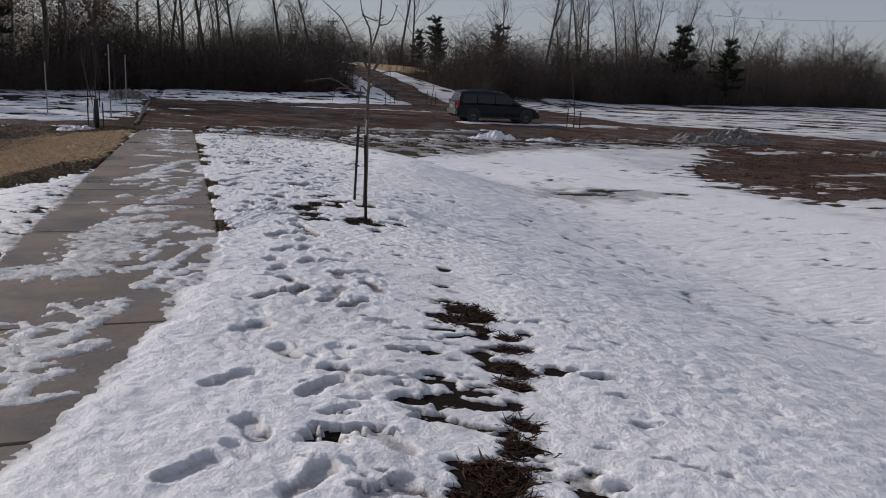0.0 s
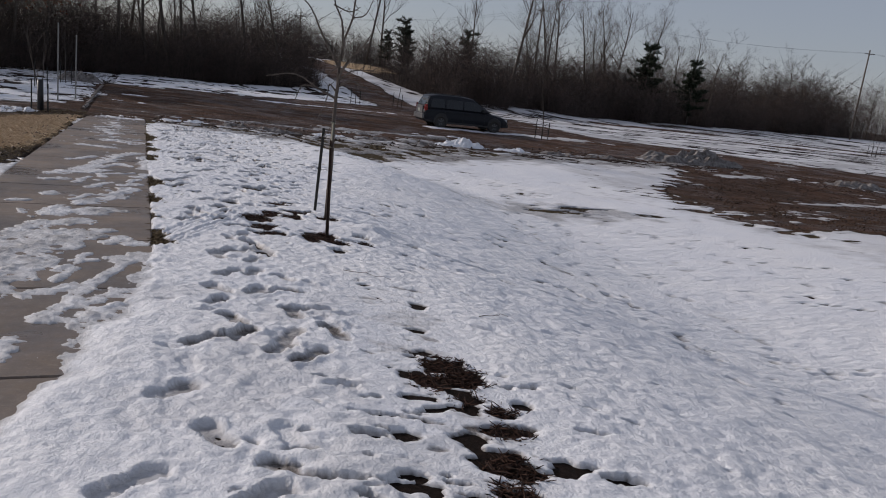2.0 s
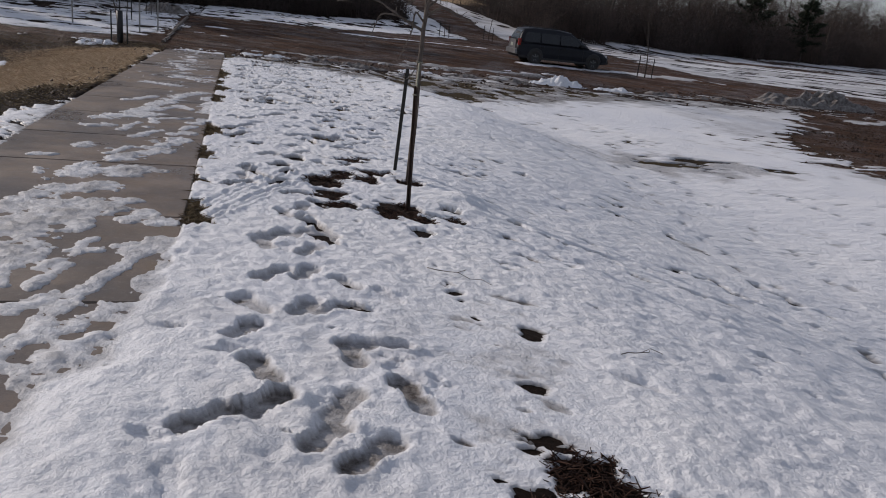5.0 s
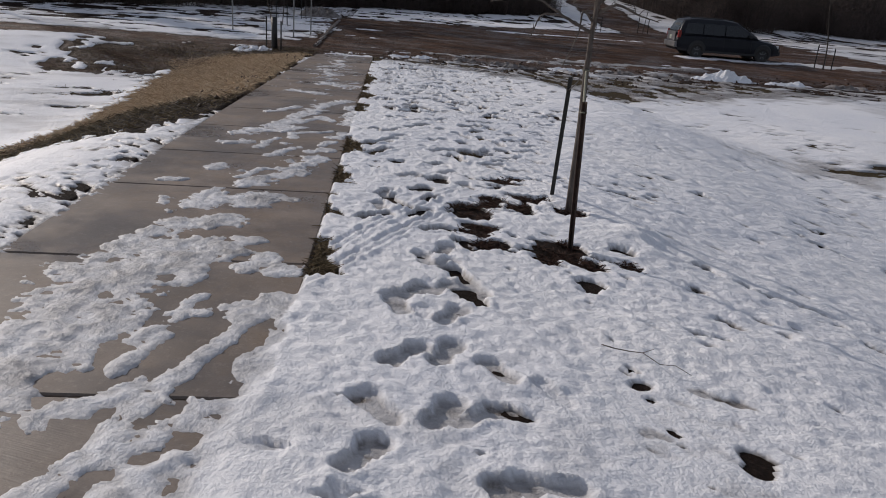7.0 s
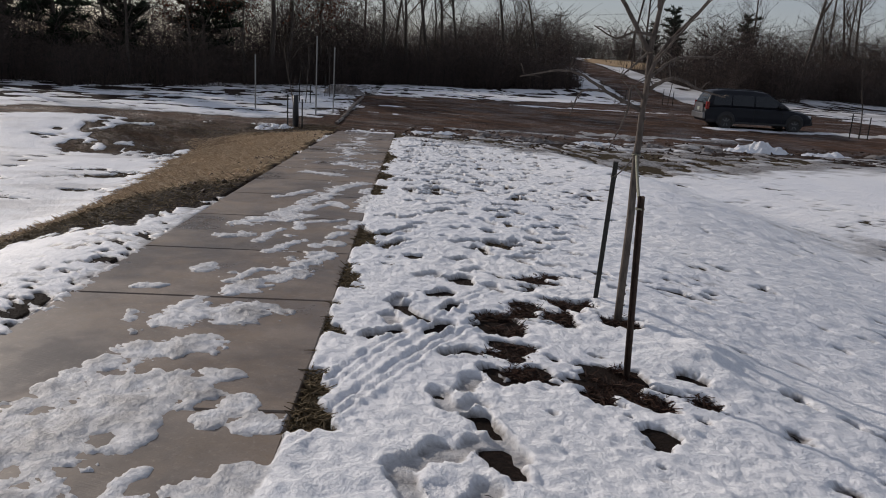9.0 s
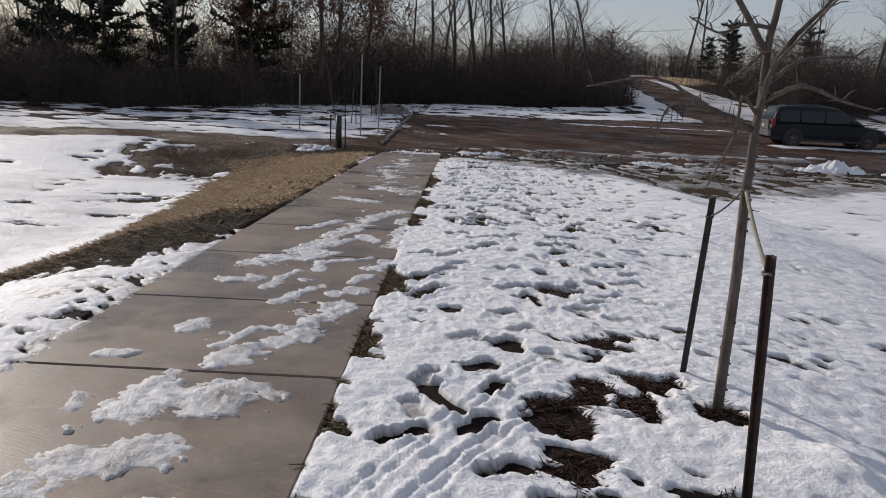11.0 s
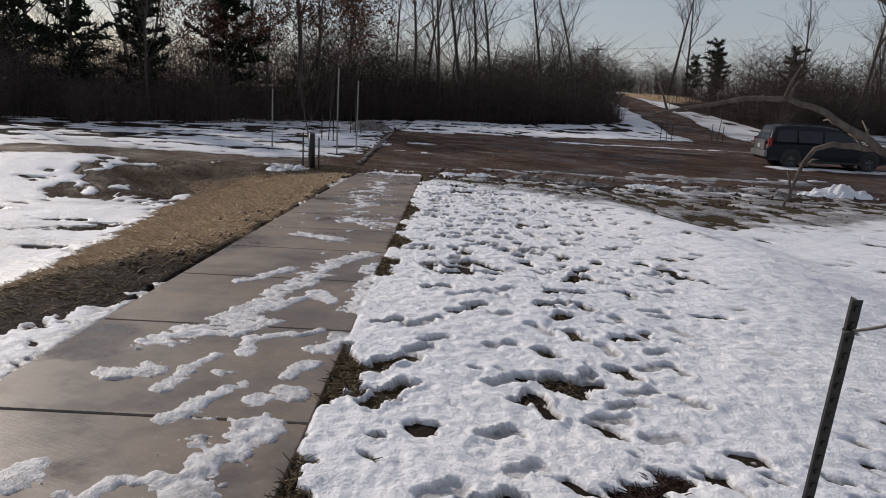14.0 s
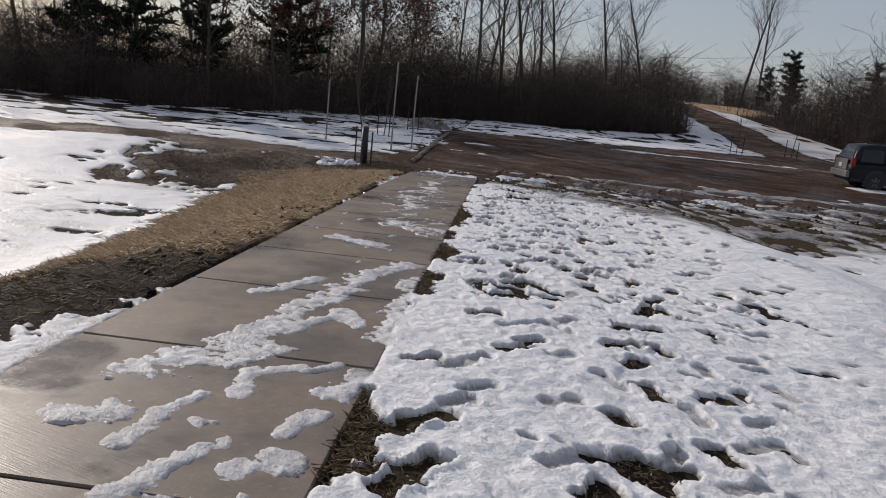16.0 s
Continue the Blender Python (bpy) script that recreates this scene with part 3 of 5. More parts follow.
for lane, wid, s0, s1, n in ((0.62, 0.22, 15.5, 28, 80), (1.3, 0.25, 16.5, 28, 75), (2.0, 0.3, 16.5, 28, 60), (3.0, 0.5, 17, 27.5, 50), (4.1, 0.8, 18.5, 28, 36)):
    for _ in range(n):
        prints.append((rng.uniform(s0, s1), lane + rng.normal(0, wid), rng.normal(35, 35), rng.uniform(0.12, 0.17), rng.uniform(0.055, 0.080), rng.choice((0.6, 0.85, 0.95, 1.0))))
for _ in range(16):
    prints.append((rng.uniform(2.0, 7.5), rng.uniform(-0.3, 1.3), rng.normal(-10, 30), rng.uniform(0.10, 0.15), rng.uniform(0.04, 0.055), rng.uniform(0.15, 0.4)))
for (s0, d0), (s1, d1), n in (((4, 6.4), (21, 9.2), 42), ((7, 11.5), (15, 9.5), 20), ((5, 4.6), (16, 7.6), 24), ((24, 9), (27, 20), 30)):
    for k in range(n):
        f = (k + rng.uniform(-0.2, 0.2)) / n
        prints.append((s0 + (s1 - s0) * f + rng.normal(0, 0.12), d0 + (d1 - d0) * f + (0.12 if k % 2 else -0.12) + rng.normal(0, 0.05), math.degrees(math.atan2(d1 - d0, s1 - s0)) + rng.normal(0, 10), rng.uniform(0.10, 0.14), 0.05, rng.uniform(0.4, 0.8)))

# crusts of snow left on the footway: (width, points along and across)
CRUSTS_NEAR = [
    (0.055, (5.91, -0.66), (6.16, -0.53), (6.46, -0.46), (6.98, -0.28), (7.52, -0.06)), (0.10, (6.38, -0.73), (6.57, -0.49)), (0.06, (6.73, -0.66), (7.09, -0.54)),
    (0.06, (6.99, -0.67), (7.34, -0.53), (7.34, -0.41)), (0.13, (6.82, -0.91), (7.29, -0.77)), (0.26, (6.93, -1.15), (7.36, -0.95)), (0.24, (7.77, -1.10), (8.30, -0.78)),
    (0.12, (6.27, -0.40), (6.37, -0.25)), (0.13, (5.81, -0.44), (6.06, -0.23)), (0.25, (6.35, -1.65), (6.47, -1.20), (7.35, -1.05)), (0.10, (4.26, -1.16), (4.90, -0.91), (5.40, -0.79)),
]
CRUSTS_MID = [
    (0.09, (3.81, -1.15), (4.07, -1.05), (4.13, -0.93)), (0.10, (4.66, -1.32), (4.94, -1.07)), (0.08, (4.40, -0.99), (4.56, -0.84)), (0.08, (5.84, -0.63), (6.34, -0.31)),
    (0.14, (8.36, -1.08), (8.93, -0.81), (8.96, -0.66)), (0.09, (8.30, -0.56), (8.52, -0.44)), (0.24, (7.68, -1.03), (8.05, -0.83), (8.22, -0.70)), (0.08, (7.71, -0.65), (8.19, -0.60)),
    (0.09, (8.04, -0.35), (8.20, -0.24)), (0.10, (7.94, -0.13), (8.03, -0.03)), (0.06, (7.35, -0.61), (7.52, -0.49)), (0.14, (7.38, -0.18), (7.51, -0.05)),
]
CRUSTS_TREE = [
    (0.20, (9.35, -0.98), (9.50, -0.76), (9.61, -0.53)), (0.10, (9.60, -0.97), (9.79, -0.89)), (0.08, (9.37, -0.60), (9.46, -0.52)), (0.07, (10.10, -1.32), (10.13, -1.24)),
    (0.10, (9.96, -0.70), (10.14, -0.72), (10.06, -0.61)), (0.13, (10.27, -0.57), (10.50, -0.40), (11.25, -0.23)), (0.06, (10.32, -0.80), (10.65, -0.72), (10.72, -0.51)), (0.09, (10.59, -1.09), (10.77, -1.06)),
    (0.07, (11.32, -0.66), (11.57, -0.59), (11.78, -0.49)), (0.06, (11.68, -0.86), (12.05, -0.84), (12.27, -0.74)), (0.10, (11.87, -1.24), (12.02, -1.05)), (0.08, (11.97, -0.27), (12.18, -0.15)),
]
CRUSTS_FAR = [
    (0.14, (12.49, -1.20), (12.85, -1.08), (13.36, -0.78), (13.56, -0.69)), (0.17, (12.68, -1.05), (13.03, -0.70)), (0.07, (12.33, -0.59), (12.66, -0.62), (12.84, -0.41)), (0.05, (12.81, -0.34), (12.96, -0.21)),
    (0.10, (12.50, -0.11), (12.85, 0.01)), (0.10, (11.61, -0.28), (11.68, -0.21)), (0.13, (13.39, -0.83), (13.98, -0.69), (15.13, -0.50), (15.95, -0.21)), (0.06, (13.61, -0.59), (13.90, -0.42)),
    (0.10, (14.06, -0.42), (13.76, -0.24)), (0.13, (13.55, -0.01), (14.35, 0.0), (15.40, 0.01)), (0.16, (17.08, -1.15), (16.84, -0.72)), (0.07, (14.32, -1.18), (14.51, -1.02)), (0.08, (14.62, -1.00), (14.99, -0.82)),
]
CRUSTS = CRUSTS_NEAR + CRUSTS_MID + CRUSTS_TREE + CRUSTS_FAR
# two wheel tracks that leave the footway for the lawn
TRACKS = [[(8.03, -0.03), (8.74, 0.26), (9.19, 0.48), (9.91, 0.85), (10.35, 1.11)], [(7.65, -0.07), (7.98, 0.13), (8.34, 0.30), (9.02, 0.65), (9.84, 1.14)]]

EDGE_S, EDGE_D = [0.5, 3.09, 3.48, 4.16, 4.94, 5.66, 6.14, 6.87, 7.30, 8.0], [-1.5, -0.98, -0.86, -0.69, -0.47, -0.33, -0.26, -0.14, -0.02, 0.06]
LANE_S = [0, 4, 6.5, 8, 9.5, 11.5, 13, 15, 16.5, 19, 22, 27]
LANE_D = [-1.45, -1.3, -1.05, -0.95, -0.82, -0.62, -0.75, -0.78, -0.6, -0.7, -0.85, -0.8]


def snow_z(s, d):
    bare, straw, mud, grass = zones(s, d)
    near = step(40, 16, s) * step(22, 6, np.abs(d))
    sun_a, sun_p = 0.70 * s - 0.71 * d, 0.71 * s + 0.70 * d
    comb = fbm(sun_a * 0.40, sun_p, 0.085, 42, 3, 0.6)
    cups = fbm(sun_a * 0.55, sun_p, 0.22, 44, 3, 0.6)
    t = 0.036 - 0.008 * step(7.0, 9.0, s) + 0.007 * fbm(s, d, 1.1, 41, 3) + near * (0.007 * comb + 0.005 * cups + 0.0055 * fbm(s, d, 0.06, 43, 3, 0.65) + 0.003 * fbm(s, d, 0.34, 49, 2))
    t = t + near * (0.004 * cups + 0.009 * fbm(s, d, 0.20, 50, 3, 0.6) - 0.004 * comb) * step(1.8, 3.2, d) + 0.05 * step(0.2, 0.7, fbm(s, d * 0.6, 0.8, 45, 3, 0.6)) * step(28, 29.5, s) * (s < 34)
    t = t + 0.05 * np.exp(-((s - 9.15) / 0.30) ** 2 - ((d - 2.40) / 0.28) ** 2) * (1 + 0.8 * cups)
    # ripples and specks melted out toward the sun
    wx_, wy_ = sd(s, d)
    near2 = step(11, 7, s) * step(3.4, 2.0, np.abs(d - 0.6))
    rip = fbm(wx_ * 0.42, wy_, 0.11, 61, 3, 0.6)
    t = t + near2 * (0.0035 * rip + 0.004 * fbm(wx_ * 0.8, wy_, 0.045, 62, 2))
    mid_ = np.interp(s, [1.8, 2.6, 3.4, 4.2, 4.9, 6.0], [0.55, 0.85, 1.22, 1.48, 1.45, 1.7])
    reach = 0.85 * step(1.5, 2.4, s) * step(5.6, 4.2, s) + 0.02
    speck = 1 - np.abs(d - mid_ + 0.08) / reach
    hole = fbm(wx_ * 0.40, wy_, 0.095, 63, 3, 0.62) + 0.38 * np.clip(speck, -1.5, 0.8)
    t = t - 0.065 * step(0.69, 0.80, hole)
    t = t - 0.03 * step(0.84, 0.95, fbm(wx_ * 0.45, wy_, 0.15, 64, 3, 0.62) + 0.10 * step(1.6, 0.4, d)) * step(-0.2, 0.2, d) * step(1.9, 1.4, d) * (s < 6.6)
    # small melt holes
    pits = fbm(sun_a * 0.6, sun_p, 0.20, 46, 3, 0.6) + 0.5 * fbm(s, d, 1.6, 48, 2)
    t = t - (0.055 - 0.027 * step(8.5, 7.5, s)) * step(0.95, 1.15, pits - 0.25 * step(9, 7.5, s) * step(1.75, 1.5, d) + 0.03 * step(1.4, 2.4, d) + 0.08 * step(1.6, 2.2, d) * step(6.5, 8.5, s) * step(14, 12, s) * step(5, 3.5, d)) * step(0.15, 0.4, d) * (1 - step(6, 4.5, s) * step(2.0, 2.4, d))
    lumps = fbm(s, d * 1.2, 0.17, 38, 3, 0.55)
    t = t + (0.006 * lumps + 0.002 * fbm(s, d, 0.08, 39, 2)) * step(7.5, 9.5, s) * step(0.05, 0.3, d) * step(3.4, 2.2, d) * step(29, 27, s)
    t = t * (1 - 0.6 * step(0.75, 0.1, np.abs(d - mid_)) * step(1.4, 2.0, s) * step(7.4, 6.4, s))
    wob = 0.35 * fbm(s, d, 0.16, 47, 3, 0.6) + 0.42 * comb
    for ps, pd, r in PATCHES:
        i = (s[:, 0] > ps - 3 * r) & (s[:, 0] < ps + 3 * r)
        if i.any():
            q = np.hypot((s[i] - ps) * 0.85, d[i] - pd) / r
            t[i] -= (0.07 if r >= 0.07 else 0.031) * step(-0.28, 0.36, (0.80 if ps < 8 else 0.98) - q + 0.30 * comb[i] + 0.75 * rip[i] + 0.25 * wob[i])
    t = t - 0.12 * bare
    # the footway: clear concrete with trodden, refrozen remnants
    walk = on_walk(s, d)
    e = np.interp(s, EDGE_S, EDGE_D)
    w1, w2 = fbm(s, d, 0.5, 51, 3, 0.6), fbm(s, d, 0.12, 52, 3, 0.6)
    cover = np.where(s < 8.2, d - e + 0.10 * w1 + 0.04 * w2, -1)
    cover = np.maximum(cover, -d - WIDTH + 0.02 + 0.10 * w1 + 0.06 * comb - 0.5 * step(14.5, 16, s) + 0.5 * step(26.5, 27.5, s))
    t = np.where(d < -1.6, np.minimum(t, 0.010 + 0.030 * np.clip(-d - WIDTH + 0.06 * w1, 0, 1) + 0.007 * w2 - 0.035 * step(0.15, 0.5, comb + 0.6 * w1) * step(-3.2, -2.6, d)), t)
    t = t + 0.014 * fbm(s, d * 0.7, 0.55, 67, 3, 0.6) * step(-3.2, -4.5, d) * step(8, 12, s) * (t > 0.03)
    t = t - (t > 0) * t * 0.55 * step(11, 15, d)
    drift = np.clip(cover, -0.2, 0.5)
    t_drift = np.where(drift > 0, np.minimum(0.18 * drift, t), 0.3 * drift)
    lane = 1 - np.abs(d - np.interp(s, LANE_S, LANE_D)) / (0.48 + 0.12 * w1 + 0.30 * step(9, 5, s))
    a = math.radians(28)
    rs, rd = s * math.cos(a) + d * math.sin(a), -s * math.sin(a) + d * math.cos(a)
    wx, wy = 0.10 * fbm(s, d, 0.35, 55, 2), 0.10 * fbm(s, d, 0.35, 56, 2)
    ridge = 1 - np.abs(fbm((rs + wx) * 0.6, (rd + wy) * 1.25, 0.30, 53, 3, 0.5)) * 2.2
    blob = fbm(rs * 0.65, rd * 1.2, 0.30, 54, 3, 0.6)
    rest = 0.92 * ridge + 0.36 * blob + 0.55 * lane + 0.24 * comb + 0.30 * w2 - 0.73 - 0.30 * step(18, 25, s) - 0.16 * step(7.5, 6.0, s) - 0.85 * step(4.4, 6.0, s) * step(18.5, 16.5, s)
    fine = fbm(s, d, 0.045, 58, 3, 0.6)
    for wide, *pts in CRUSTS:
        a0, a1 = min(q[0] for q in pts) - 0.6, max(q[0] for q in pts) + 0.6
        i0, i1 = np.searchsorted(s[:, 0], [a0, a1])
        if i1 - i0 < 2:
            continue
        i = slice(i0, i1)
        q = line_distance(s[i] + 0.45 * wx[i], d[i] + 0.45 * wy[i], pts) / wide
        ragged = min(1.0, max(0.40, wide / 0.13))
        rest[i] = np.maximum(rest[i], 0.75 * (1 - q) + ragged * (0.42 * w2[i] + 0.22 * fine[i] + 0.20 * w1[i]) - 0.05)
    t_rest = np.clip(0.075 * rest, -0.03, 0.0035 + 0.012 * np.clip(rest, 0, 1)) + (0.003 * w2 + 0.0045 * fine) * (rest > 0.02)
    t_walk = np.maximum(t_drift, t_rest)
    # shallow wheel tracks over the edge, with ribs between
    for pts in TRACKS:
        q = line_distance(s + 0.03 * w1, d + 0.02 * w1 + 0.008 * w2, pts)
        rib = 0.016 * np.exp(-((q - 0.062) / 0.020) ** 2) + 0.010 * np.exp(-(q / 0.014) ** 2) - 0.016 * np.exp(-((q - 0.034) / 0.018) ** 2)
        t = t + 0.75 * rib * np.clip(0.85 + 0.5 * w1 + 0.3 * w2, 0.1, 1.5) * (1 - walk) * (t > 0.012)
    t = t * (1 - walk) + t_walk * walk
    # footprints press the snow down and raise a rim
    tread = np.zeros_like(t)
    for ps, pd, ang, hl, hw, deep in prints:
        i0, i1 = np.searchsorted(s[:, 0], [ps - 0.3, ps + 0.3])
        j0, j1 = np.searchsorted(d[0], [pd - 0.3, pd + 0.3])
        if i1 - i0 < 2 or j1 - j0 < 2:
            continue
        ls, ld = s[i0:i1, j0:j1] - ps, d[i0:i1, j0:j1] - pd
        c, n = math.cos(math.radians(ang)), math.sin(math.radians(ang))
        along, across = ls * c + ld * n, -ls * n + ld * c
        waist = hw * (1 - 0.22 * np.cos(along / hl * 4.2) * (np.abs(along) < hl)) * (1 + 0.15 * along / hl)
        q = ((np.abs(along) / hl) ** 2.6 + (np.abs(across) / waist) ** 2.6) ** (1 / 2.6) + (0.22 if deep > 0.9 else 0.10) * w2[i0:i1, j0:j1]
        bare_one = deep > 0.9
        m = (1 - step(0.88, 1.04, q)) * (1.0 if deep > 0.55 else min(1.0, deep + 0.2))
        tt = t[i0:i1, j0:j1]
        ww1, ww2 = w1[i0:i1, j0:j1], w2[i0:i1, j0:j1]
        if bare_one:
            floor = -0.020 + 0.016 * ww2 + 0.010 * ww1
        elif deep > 0.75:
            floor = 0.006 + 0.004 * ww2
        else:
            floor = 0.007 + 0.003 * ww2
        dry = tt > 0.010
        # wet dirt darkens deep prints; shallow snowy ones also get shade as grey tint
        grime_shade = 0.95 if deep > 0.75 else 0.42 if deep > 0.5 else 0.15
        tread[i0:i1, j0:j1] = np.maximum(tread[i0:i1, j0:j1], grime_shade * (1 - step(0.92, 1.10, q)) * dry * np.clip(0.75 + 0.6 * ww2 + 0.3 * ww1, 0, 1.1))
        t[i0:i1, j0:j1] = np.where(dry, tt * (1 - m) + floor * m + 0.009 * deep * np.exp(-((q - 1.22) / 0.14) ** 2) * (1 + 1.3 * ww2), tt)
    base = terrain(s, d)
    soak = np.clip(1.1 - t / 0.014, 0, 1) * (1 - 0.5 * walk)
    # melting edges thin out to a ragged crust
    t = np.where((t > 0) & (t < 0.036) & (walk < 0.5), t * (0.40 + 0.60 * t / 0.036), t) + np.where((t > -0.004) & (t < 0.03), 0.0025 * w2 + 0.002 * fbm(s, d, 0.035, 59, 2), 0)
    z = base + t - 0.006 * (1 - walk)
    slush = 0.13 * step(0.15, 0.55, fbm(s, d, 0.45, 65, 3, 0.6)) * step(-0.5, 0.0, d) * step(1.9, 1.2, d) * step(8.5, 6.5, s)
    thin = np.clip(np.maximum(np.maximum(soak, tread), slush), 0, 1)
    thin = np.maximum(thin, walk * (t_rest > t_drift) * np.clip(0.22 + 0.30 * w1 + 0.25 * w2, 0.0, 0.7))
    thin = np.maximum(thin, 0.30 * step(-0.1, 0.5, fbm(s, d * 0.4, 1.0, 66, 4, 0.65)) * step(-3.0, -4.0, d) * step(9, 12, s))
    thin = np.maximum(thin, (0.18 + 0.45 * step(-0.2, 0.6, fbm(s, d * 0.4, 1.6, 68, 4, 0.65))) * step(14, 22, d))
    thin = np.maximum(thin, 0.55 * step(0, 0.6, 1 - np.hypot((s - 16.3) / 1.3, (d - 9.5) / 2.9) + 0.5 * w1))
    front = np.interp(d, [0, 1, 2.6, 4, 6, 8.2, 12, 20, 26], [27.2, 26.4, 24.6, 22.4, 22.6, 24.0, 25.8, 26.6, 27.5])
    soiled = np.clip(np.minimum((s - front + 0.6) / 2.0, (33 - s) / 1.5), -1, 0.6) + 0.35 * fbm(s, d * 0.5, 1.1, 34, 4, 0.65) + 0.30 * fbm(s, d * 0.5, 0.3, 35, 3, 0.6)
    thin = np.maximum(thin, 0.95 * step(0.05, 0.75, soiled) * (d > 0) * (d < 26))
    return z, np.stack([t, thin], -1)


sn_s = spaced([(-60, 6), (-6, 0.8), (0.8, 0.12), (1.8, 0.016), (9, 0.017), (14, 0.020), (18, 0.034), (30, 0.10), (46, 0.4), (100, 2.5), (150, 4)])
sn_d = spaced([(-120, 6), (-30, 0.7), (-9, 0.16), (-2.4, 0.05), (-2.1, 0.024), (-0.9, 0.021), (-0.5, 0.016), (2.3, 0.017), (3.4, 0.03), (5, 0.06), (9, 0.12), (15, 0.20), (30, 0.34), (90, 2.5), (180, 5)])
snow = sheet("snow_cover", sn_s, sn_d, snow_z, SNOW, keep=lambda e: e[..., 0] > -0.03, attrs=lambda e: [("thin", "FLOAT", e[..., 1])])
tagged(snow, "white melting snow trodden with footprints and melt holes", "snow", kind="structure")

# concrete slabs of the footway
JOINTS = [8.12 - 1.6 * k for k in range(9, 0, -1)] + [8.12, 9.88, 11.32, 12.95, 14.55] + [14.55 + 1.54 * k for k in range(1, 10)]
footway = empty("footway", pose(0, 0, 0), "wet grey concrete footway half cleared of snow", "footway", kind="structure")
for a, b in zip(JOINTS, JOINTS[1:]):
    bm = bmesh.new()
    a, b = a + 0.009, b - 0.009
    rows_ = []
    for s_ in np.linspace(a, b, 5):
        rows_.append([(s_, d_) for d_ in np.linspace(-WIDTH, 0, 5)])
    top = [[bm.verts.new((*sd(s_, d_), float(terrain(s_, d_)))) for s_, d_ in r] for r in rows_]
    low = [[bm.verts.new((*sd(s_, d_), float(terrain(s_, d_)) - 0.11)) for s_, d_ in r] for r in rows_]
    for i in range(4):
        for j in range(4):
            bm.faces.new((top[i][j], top[i][j + 1], top[i + 1][j + 1], top[i + 1][j]))
    ring_t = [top[0][j] for j in range(5)] + [top[i][4] for i in range(1, 5)] + [top[4][j] for j in range(3, -1, -1)] + [top[i][0] for i in range(3, 0, -1)]
    ring_l = [low[0][j] for j in range(5)] + [low[i][4] for i in range(1, 5)] + [low[4][j] for j in range(3, -1, -1)] + [low[i][0] for i in range(3, 0, -1)]
    n = len(ring_t)
    rim = [bm.faces.new((ring_t[(i + 1) % n], ring_t[i], ring_l[i], ring_l[(i + 1) % n])) for i in range(n)]
    bmesh.ops.recalc_face_normals(bm, faces=bm.faces)
    edges = [e for f in rim for e in f.edges if all(v in ring_t for v in e.verts)]
    bmesh.ops.bevel(bm, geom=list(set(edges)), offset=0.008, segments=1, affect="EDGES")
    part("slab", bm, CONCRETE, footway)

# kerb across the lot in line with the footway
bm = bmesh.new()
for s_ in np.arange(30.6, 43.5, 1.85):
    pts = [sd(s_, -2.05), sd(s_ + 1.8, -2.0)]
    z_ = float(terrain(s_ + 0.9, -2.0))
    tube(bm, [(*pts[0], z_ + 0.01), (*pts[1], z_ + 0.03)], 0.065, 6)
kerb = tagged(part("kerb", bm, CONCRETE), "low grey concrete kerb beside the muddy lot", "kerb", kind="structure")


def at(s, d, sink=0.0):
    x, y = sd(s, d)
    return Vector((x, y, float(terrain(s, d)) - sink))


def thatch(name, n, s0, s1, d0, d1, pick, material, size, lift, label, category):
    """Many small blades lying on the bare ground."""
    r = np.random.default_rng(len(name) * 7 + n)
    s, d = r.uniform(s0, s1, n), r.uniform(d0, d1, n)
    ok = pick(s, d)
    s, d = s[ok], d[ok]
    x, y = sd(s, d)
    z = terrain(s, d) - 0.010 + r.uniform(0, lift, len(s))
    a = r.uniform(0, 2 * np.pi, len(s))
    ln = size * r.uniform(0.4, 1.3, len(s))
    p = np.stack([x, y, z], 1)
    q = p + np.stack([np.cos(a) * ln, np.sin(a) * ln, r.uniform(-0.1, 0.55, len(s)) * ln], 1)
    v, f = cones(p, q, ln * 0.05 + 0.0015, ln * 0.02 + 0.0008)
    return tagged(new(name, mesh_from(name, v, f, material)), label, category, kind="stuff")


def bare_near(s, d):
    hit = np.zeros(len(s), bool)
    for ps, pd, r in PATCHES:
        if r > 0.07:
            hit |= np.hypot(s - ps, d - pd) < r * 1.2
    return hit


thatch("bark_mulch", 90000, 2, 11.2, 0.4, 2.4, lambda s, d: bare_near(s, d) & (fbm(s, d, 0.22, 87, 3) > -0.45), MULCH, 0.05, 0.012, "dark brown bark mulch showing through melted snow", "mulch")
thatch("turf_edge", 30000, 7.9, 26, 0.005, 0.44, lambda s, d: zones(s, d)[0] > 0.5, DEADGRASS, 0.05, 0.02, "brown winter grass along the footway edge", "grass")
thatch("straw", 60000, 13.8, 29.5, -9, -1.9, lambda s, d: zones(s, d)[1] > 0.4, STRAW, 0.10, 0.02, "tan straw mulch spread over the bank", "straw")
thatch("dead_grass", 34000, 11.5, 30, -9.5, -1.85, lambda s, d: (zones(s, d)[0] > 0.5) & (zones(s, d)[1] < 0.5), DEADGRASS, 0.08, 0.03, "dark dead grass on thawed soil", "grass")


def worn_print(s, d):
    hit = np.zeros(len(s), bool)
    for ps, pd, *_ in PRINTS_DARK:
        hit |= np.hypot(s - ps, d - pd) < 0.10
    return hit


thatch("print_grass", 60000, 7.6, 19, 0.2, 3.6, worn_print, DEADGRASS, 0.035, 0.010, "brown flattened grass in worn footprints", "grass")


CLOD = leaf_material("dark_clods", (0.018, 0.011, 0.008), (0.085, 0.050, 0.032))


